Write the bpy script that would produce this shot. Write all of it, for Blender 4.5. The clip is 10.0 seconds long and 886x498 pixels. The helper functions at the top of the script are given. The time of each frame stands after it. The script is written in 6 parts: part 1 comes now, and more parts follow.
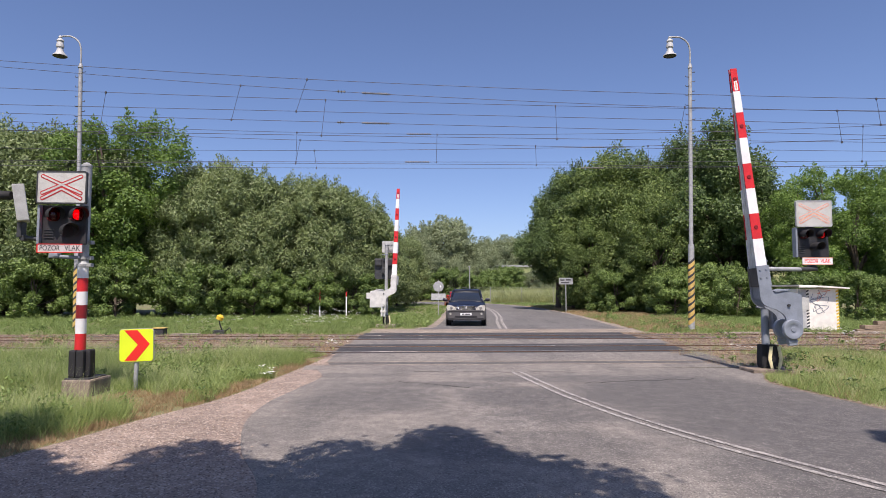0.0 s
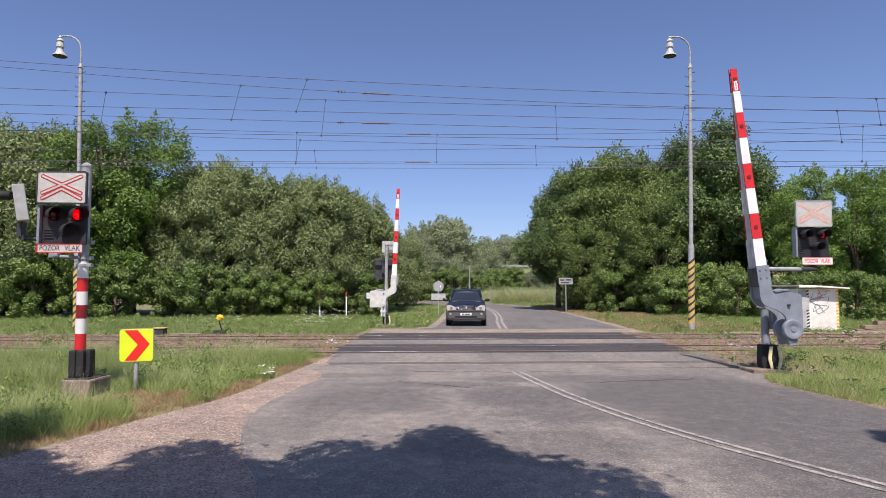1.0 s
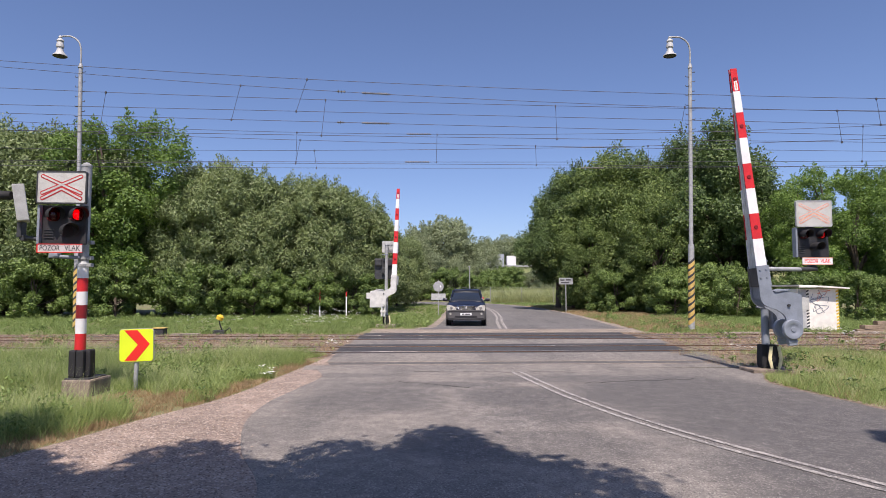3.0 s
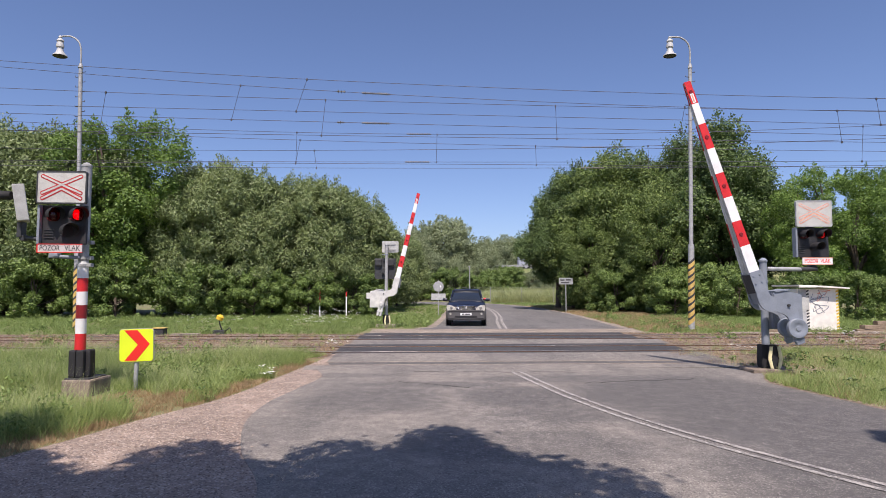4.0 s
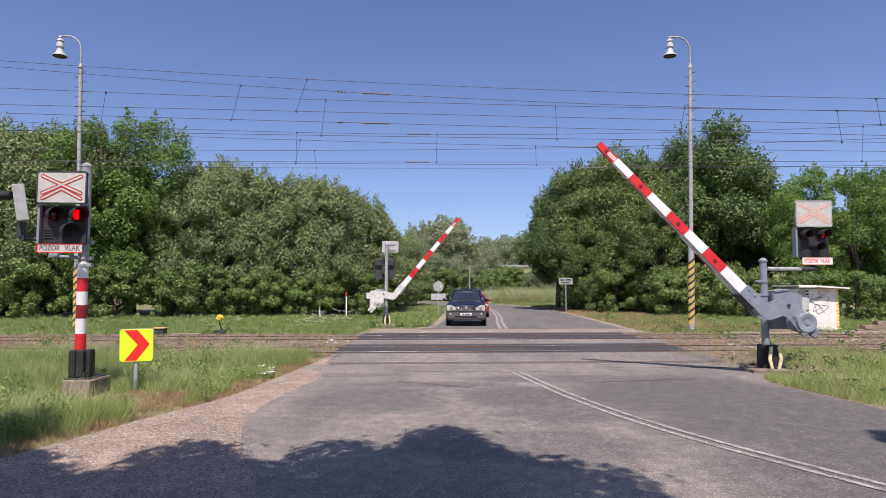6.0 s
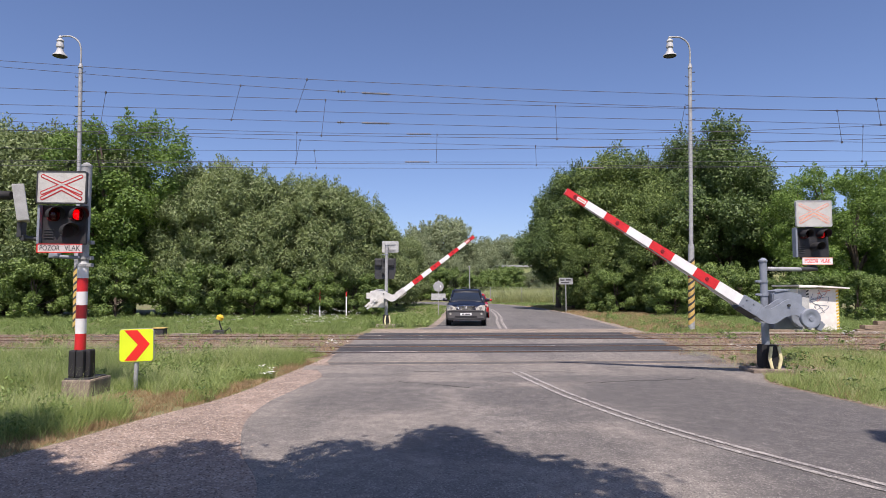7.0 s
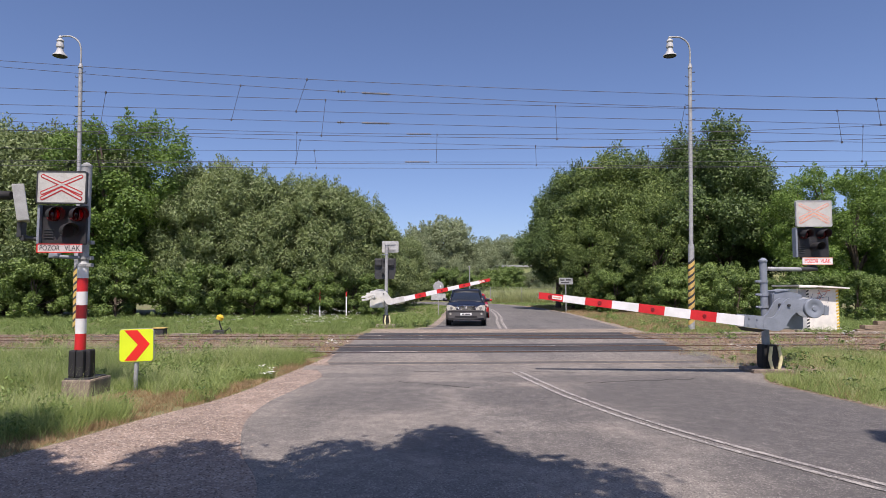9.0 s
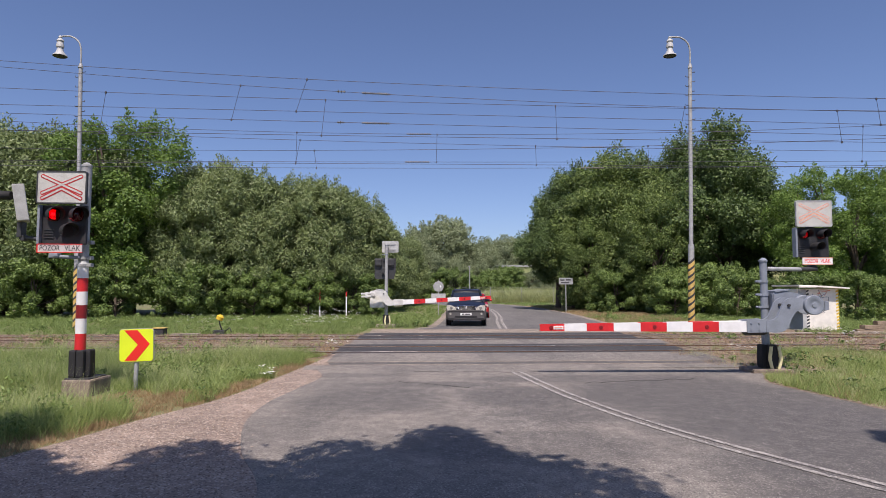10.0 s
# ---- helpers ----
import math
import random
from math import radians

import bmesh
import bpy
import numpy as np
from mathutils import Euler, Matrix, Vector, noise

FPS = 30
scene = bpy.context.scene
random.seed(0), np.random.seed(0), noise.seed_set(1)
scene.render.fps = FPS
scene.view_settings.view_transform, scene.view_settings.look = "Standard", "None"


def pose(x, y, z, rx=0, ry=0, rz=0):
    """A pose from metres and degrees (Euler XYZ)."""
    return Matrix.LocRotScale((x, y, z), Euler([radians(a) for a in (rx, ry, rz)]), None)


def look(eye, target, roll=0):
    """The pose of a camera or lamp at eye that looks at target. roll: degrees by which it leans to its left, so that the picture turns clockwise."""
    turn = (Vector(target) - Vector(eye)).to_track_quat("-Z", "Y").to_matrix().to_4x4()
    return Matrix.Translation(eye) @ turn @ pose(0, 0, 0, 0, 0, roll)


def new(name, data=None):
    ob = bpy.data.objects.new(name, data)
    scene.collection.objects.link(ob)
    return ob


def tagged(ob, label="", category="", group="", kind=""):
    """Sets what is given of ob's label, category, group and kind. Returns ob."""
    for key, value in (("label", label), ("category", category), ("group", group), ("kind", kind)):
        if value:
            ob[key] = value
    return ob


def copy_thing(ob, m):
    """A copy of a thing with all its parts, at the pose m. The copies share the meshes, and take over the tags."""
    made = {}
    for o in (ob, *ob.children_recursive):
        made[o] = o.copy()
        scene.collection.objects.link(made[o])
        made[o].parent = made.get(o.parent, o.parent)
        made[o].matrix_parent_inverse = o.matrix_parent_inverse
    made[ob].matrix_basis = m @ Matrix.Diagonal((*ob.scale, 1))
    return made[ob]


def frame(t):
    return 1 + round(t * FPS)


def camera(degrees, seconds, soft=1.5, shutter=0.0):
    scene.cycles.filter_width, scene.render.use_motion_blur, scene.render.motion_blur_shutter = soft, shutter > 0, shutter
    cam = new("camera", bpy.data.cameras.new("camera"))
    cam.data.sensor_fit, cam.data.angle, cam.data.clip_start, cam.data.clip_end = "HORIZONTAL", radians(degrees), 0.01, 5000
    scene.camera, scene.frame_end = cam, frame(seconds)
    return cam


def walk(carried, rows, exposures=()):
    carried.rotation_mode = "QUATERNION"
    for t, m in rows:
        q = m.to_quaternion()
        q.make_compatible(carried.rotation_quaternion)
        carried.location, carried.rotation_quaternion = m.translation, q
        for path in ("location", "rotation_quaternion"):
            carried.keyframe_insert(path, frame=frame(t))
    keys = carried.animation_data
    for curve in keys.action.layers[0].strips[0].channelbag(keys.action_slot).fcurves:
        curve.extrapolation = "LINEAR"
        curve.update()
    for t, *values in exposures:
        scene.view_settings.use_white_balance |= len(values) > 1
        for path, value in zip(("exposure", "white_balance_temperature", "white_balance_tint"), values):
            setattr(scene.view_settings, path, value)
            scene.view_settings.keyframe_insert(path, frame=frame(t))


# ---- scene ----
cam = camera(72.0, 10.0, soft=0.6)
EYE = pose(0, 0, 1.75, 90 + 3.71, 0, 0)
walk(cam, [(0.0, EYE), (10.0, EYE)], exposures=[(0.0, 0.28, 6500, 23), (8.6, 0.28, 6500, 23), (9.4, 0.10, 6500, 23), (10.0, 0.10, 6500, 23)])

# ---- light ----
SUN_HEIGHT, SUN_TURN = 60.0, 4.0          # degrees; the sun stands behind the viewer, a little to the left
world = bpy.data.worlds.new("sky")
world.use_nodes = True
scene.world = world
sky = world.node_tree.nodes.new("ShaderNodeTexSky")
sky.sky_type, sky.sun_disc = "NISHITA", False
sky.sun_elevation, sky.sun_rotation = radians(SUN_HEIGHT), radians(180 + SUN_TURN)
sky.air_density, sky.dust_density, sky.ozone_density, sky.altitude = 0.80, 1.3, 5.0, 300
background = world.node_tree.nodes["Background"]
background.inputs["Strength"].default_value = 0.121
world.node_tree.links.new(sky.outputs[0], background.inputs["Color"])
sun = new("sun", bpy.data.lights.new("sun", "SUN"))
sun.data.energy, sun.data.angle, sun.data.color = 5.0, radians(0.53), (0.98, 0.925, 0.80)
_e, _a = radians(SUN_HEIGHT), radians(SUN_TURN)
sun.matrix_world = look((0, 0, 60), (60 * math.sin(_a) * math.cos(_e), 60 * math.cos(_a) * math.cos(_e), 60 - 60 * math.sin(_e)))


# ---- materials ----
def material(name, colour, rough=0.6, metal=0.0, scale=4.0, vary=0.25, fine=60.0, bump=0.15, second=None, coat=0.0):
    """Two scales of noise on the colour, a fine relief, and wear in the gloss."""
    m = bpy.data.materials.new(name)
    m.use_nodes = True
    t = m.node_tree
    b = t.nodes["Principled BSDF"]
    co = t.nodes.new("ShaderNodeTexCoord")
    n1, n2 = t.nodes.new("ShaderNodeTexNoise"), t.nodes.new("ShaderNodeTexNoise")
    n1.inputs["Scale"].default_value, n1.inputs["Detail"].default_value = scale, 6
    n2.inputs["Scale"].default_value, n2.inputs["Detail"].default_value = fine, 3
    for n in (n1, n2):
        t.links.new(co.outputs["Object"], n.inputs["Vector"])
    mix = t.nodes.new("ShaderNodeMix")
    mix.data_type = "RGBA"
    c = Vector(colour)
    d = Vector(second) if second else c * (1 - vary)
    ramp = t.nodes.new("ShaderNodeMapRange")
    ramp.inputs["From Min"].default_value, ramp.inputs["From Max"].default_value = 0.35, 0.65
    t.links.new(n1.outputs["Fac"], ramp.inputs["Value"])
    t.links.new(ramp.outputs[0], mix.inputs["Factor"])
    mix.inputs[6].default_value, mix.inputs[7].default_value = (*d, 1), (*c, 1)
    fine_mix = t.nodes.new("ShaderNodeMix")
    fine_mix.data_type, fine_mix.blend_type = "RGBA", "OVERLAY"
    fine_mix.inputs["Factor"].default_value = min(1.0, vary * 1.2)
    t.links.new(mix.outputs[2], fine_mix.inputs[6])
    t.links.new(n2.outputs["Fac"], fine_mix.inputs[7])
    t.links.new(fine_mix.outputs[2], b.inputs["Base Color"])
    rr = t.nodes.new("ShaderNodeMapRange")
    rr.inputs["To Min"].default_value, rr.inputs["To Max"].default_value = max(0.03, rough - 0.1), min(1.0, rough + 0.1)
    t.links.new(n1.outputs["Fac"], rr.inputs["Value"])
    t.links.new(rr.outputs[0], b.inputs["Roughness"])
    b.inputs["Metallic"].default_value = metal
    b.inputs["Coat Weight"].default_value = coat
    if bump:
        bp = t.nodes.new("ShaderNodeBump")
        bp.inputs["Strength"].default_value, bp.inputs["Distance"].default_value = bump, 0.02
        t.links.new(n2.outputs["Fac"], bp.inputs["Height"])
        t.links.new(bp.outputs[0], b.inputs["Normal"])
    return m


def road_material(name, base, stain, chips, grain=90.0, stain_scale=0.35, dark_scale=(0.25, 1.6), patches=(), patch_tone=(1, 1, 1)):
    """Worn surface: wide stains, drawn-out streaks along the lane, single stones, and tarred repairs (x, y, rx, ry, strength) with ragged rims."""
    m = bpy.data.materials.new(name)
    m.use_nodes = True
    t = m.node_tree
    b = t.nodes["Principled BSDF"]
    co = t.nodes.new("ShaderNodeTexCoord")
    mp = t.nodes.new("ShaderNodeMapping")
    mp.inputs["Scale"].default_value = (dark_scale[1], dark_scale[0], 1)
    t.links.new(co.outputs["Object"], mp.inputs["Vector"])

    def tex(scale, vector, detail=5):
        n = t.nodes.new("ShaderNodeTexNoise")
        n.inputs["Scale"].default_value, n.inputs["Detail"].default_value = scale, detail
        t.links.new(vector, n.inputs["Vector"])
        return n.outputs["Fac"]

    def blend(fac, lo, hi, a, c, mode="MIX"):
        r = t.nodes.new("ShaderNodeMapRange")
        r.inputs["From Min"].default_value, r.inputs["From Max"].default_value = lo, hi
        t.links.new(fac, r.inputs["Value"])
        x = t.nodes.new("ShaderNodeMix")
        x.data_type, x.blend_type = "RGBA", mode
        t.links.new(r.outputs[0], x.inputs["Factor"])
        for sock, v in ((x.inputs[6], a), (x.inputs[7], c)):
            if isinstance(v, tuple):
                sock.default_value = (*v, 1)
            else:
                t.links.new(v, sock)
        return x.outputs[2]

    wide = tex(stain_scale, co.outputs["Object"], 7)
    streak = tex(0.8, mp.outputs[0], 6)
    stones = t.nodes.new("ShaderNodeTexVoronoi")
    stones.inputs["Scale"].default_value = grain
    t.links.new(co.outputs["Object"], stones.inputs["Vector"])
    sep = t.nodes.new("ShaderNodeSeparateColor")
    t.links.new(stones.outputs["Color"], sep.inputs[0])
    c = blend(wide, 0.38, 0.66, base, stain)

    def sums(kind, a, b):
        n = t.nodes.new("ShaderNodeMath")
        n.operation = kind
        for sock, v in ((n.inputs[0], a), (n.inputs[1], b)):
            if isinstance(v, float):
                sock.default_value = v
            else:
                t.links.new(v, sock)
        return n.outputs[0]

    if patches:
        ragged = sums("MULTIPLY", tex(1.1, co.outputs["Object"], 9), 0.9)
        total = None
        for px, py, rx, ry, strength in patches:
            at = t.nodes.new("ShaderNodeMapping")
            at.inputs["Location"].default_value = (-px / rx, -py / ry, 0)
            at.inputs["Scale"].default_value = (1 / rx, 1 / ry, 0)
            t.links.new(co.outputs["Object"], at.inputs["Vector"])
            far = t.nodes.new("ShaderNodeVectorMath")
            far.operation = "LENGTH"
            t.links.new(at.outputs[0], far.inputs[0])
            fade = t.nodes.new("ShaderNodeMapRange")
            fade.interpolation_type = "SMOOTHSTEP"
            fade.inputs["From Min"].default_value, fade.inputs["From Max"].default_value = 1.75, 1.10
            fade.inputs["To Max"].default_value = strength
            t.links.new(sums("ADD", far.outputs["Value"], ragged), fade.inputs["Value"])
            total = fade.outputs[0] if total is None else sums("MAXIMUM", total, fade.outputs[0])
        c = blend(total, 0.0, 1.0, c, patch_tone)
        over = sums("MULTIPLY", total, 0.55)
    c2 = blend(streak, 0.5, 0.75, c, tuple(v * 0.72 for v in stain))
    c3 = blend(sep.outputs[0], 0.7, 1.0, c2, chips)
    if patches:
        c3 = blend(over, 0.0, 1.0, c3, patch_tone)
    c4 = blend(sep.outputs[1], 0.75, 1.0, c3, tuple(v * 0.45 for v in stain))
    mottle = blend(tex(5.0, co.outputs["Object"], 9), 0.40, 0.62, (0.86, 0.86, 0.865), (1.10, 1.10, 1.09))
    worn = t.nodes.new("ShaderNodeMix")
    worn.data_type, worn.blend_type = "RGBA", "MULTIPLY"
    worn.inputs["Factor"].default_value = 1.0
    t.links.new(c4, worn.inputs[6])
    t.links.new(mottle, worn.inputs[7])
    t.links.new(worn.outputs[2], b.inputs["Base Color"])
    b.inputs["Roughness"].default_value = 0.85
    bp = t.nodes.new("ShaderNodeBump")
    bp.inputs["Strength"].default_value, bp.inputs["Distance"].default_value = 0.5, 0.01
    t.links.new(stones.outputs["Distance"], bp.inputs["Height"])
    t.links.new(bp.outputs[0], b.inputs["Normal"])
    return m


def leaf_material(name, dark, light, gloss=0.45, through_light=0.35):
    """Leaves: each one has its own tone, some light passes through."""
    m = bpy.data.materials.new(name)
    m.use_nodes = True
    t = m.node_tree
    b = t.nodes["Principled BSDF"]
    out = t.nodes["Material Output"]
    geo, info = t.nodes.new("ShaderNodeNewGeometry"), t.nodes.new("ShaderNodeObjectInfo")
    co, n = t.nodes.new("ShaderNodeTexCoord"), t.nodes.new("ShaderNodeTexNoise")
    n.inputs["Scale"].default_value, n.inputs["Detail"].default_value = 1.1, 3
    t.links.new(co.outputs["Object"], n.inputs["Vector"])
    add = t.nodes.new("ShaderNodeMath")
    add.operation = "MULTIPLY_ADD"
    t.links.new(n.outputs["Fac"], add.inputs[0])
    add.inputs[1].default_value = 0.9
    t.links.new(geo.outputs["Random Per Island"], add.inputs[2])
    add2 = t.nodes.new("ShaderNodeMath")
    add2.operation = "MULTIPLY_ADD"
    t.links.new(info.outputs["Random"], add2.inputs[0])
    add2.inputs[1].default_value = 0.35
    t.links.new(add.outputs[0], add2.inputs[2])
    r = t.nodes.new("ShaderNodeMapRange")
    r.inputs["From Min"].default_value, r.inputs["From Max"].default_value = 0.45, 1.7
    t.links.new(add2.outputs[0], r.inputs["Value"])
    mix = t.nodes.new("ShaderNodeMix")
    mix.data_type = "RGBA"
    mix.inputs[6].default_value, mix.inputs[7].default_value = (*dark, 1), (*light, 1)
    t.links.new(r.outputs[0], mix.inputs["Factor"])
    t.links.new(mix.outputs[2], b.inputs["Base Color"])
    b.inputs["Roughness"].default_value = gloss
    tr = t.nodes.new("ShaderNodeBsdfTranslucent")
    t.links.new(mix.outputs[2], tr.inputs["Color"])
    sh = t.nodes.new("ShaderNodeMixShader")
    sh.inputs[0].default_value = through_light
    t.links.new(b.outputs[0], sh.inputs[1])
    t.links.new(tr.outputs[0], sh.inputs[2])
    t.links.new(sh.outputs[0], out.inputs["Surface"])
    return m


def stone_material(name, dark, light):
    """Loose stones: each one has its own tone, with a rough skin."""
    m = bpy.data.materials.new(name)
    m.use_nodes = True
    t = m.node_tree
    b = t.nodes["Principled BSDF"]
    geo, mix, n = t.nodes.new("ShaderNodeNewGeometry"), t.nodes.new("ShaderNodeMix"), t.nodes.new("ShaderNodeTexNoise")
    mix.data_type = "RGBA"
    mix.inputs[6].default_value, mix.inputs[7].default_value = (*dark, 1), (*light, 1)
    t.links.new(geo.outputs["Random Per Island"], mix.inputs["Factor"])
    t.links.new(mix.outputs[2], b.inputs["Base Color"])
    n.inputs["Scale"].default_value = 160
    bp = t.nodes.new("ShaderNodeBump")
    bp.inputs["Strength"].default_value, bp.inputs["Distance"].default_value = 0.4, 0.005
    t.links.new(n.outputs["Fac"], bp.inputs["Height"])
    t.links.new(bp.outputs[0], b.inputs["Normal"])
    b.inputs["Roughness"].default_value = 0.9
    return m


def glow_material(name, colour, strength):
    m = bpy.data.materials.new(name)
    m.use_nodes = True
    b = m.node_tree.nodes["Principled BSDF"]
    b.inputs["Base Color"].default_value = (*colour, 1)
    b.inputs["Emission Color"].default_value = (*colour, 1)
    b.inputs["Emission Strength"].default_value = strength
    return m


def tinted_glass(name, colour, gloss=0.12):
    """Clear coloured lens: light passes through its colour, and its skin shines."""
    m = bpy.data.materials.new(name)
    m.use_nodes = True
    t = m.node_tree
    out = t.nodes["Material Output"]
    tr, gl, mx = t.nodes.new("ShaderNodeBsdfTransparent"), t.nodes.new("ShaderNodeBsdfGlossy"), t.nodes.new("ShaderNodeMixShader")
    tr.inputs["Color"].default_value = (*colour, 1)
    gl.inputs["Roughness"].default_value = 0.15
    mx.inputs[0].default_value = gloss
    t.links.new(tr.outputs[0], mx.inputs[1])
    t.links.new(gl.outputs[0], mx.inputs[2])
    t.links.new(mx.outputs[0], out.inputs["Surface"])
    return m


# darker tarred repairs and the newer lane on the worn asphalt: x, y, half-widths, strength
REPAIRS = ((-1.15, 9.7, 1.15, 1.15, 0.6), (-0.3, 11.2, 1.5, 0.35, 0.5), (1.3, 10.0, 1.0, 1.0, 0.75), (1.9, 8.7, 1.1, 0.7, 0.6), (4.2, 10.2, 2.3, 2.0, 0.85), (4.9, 8.0, 2.2, 2.2, 0.9),
           (6.6, 6.2, 3.0, 2.3, 0.9), (4.6, 5.6, 1.9, 1.9, 0.8), (10.5, 4.6, 4.5, 2.4, 0.9), (17.0, 3.2, 7.0, 2.8, 0.9), (2.6, 11.9, 2.2, 0.5, 0.55), (-2.0, 12.4, 1.4, 0.3, 0.4), (1.0, 6.9, 1.6, 0.7, 0.45))


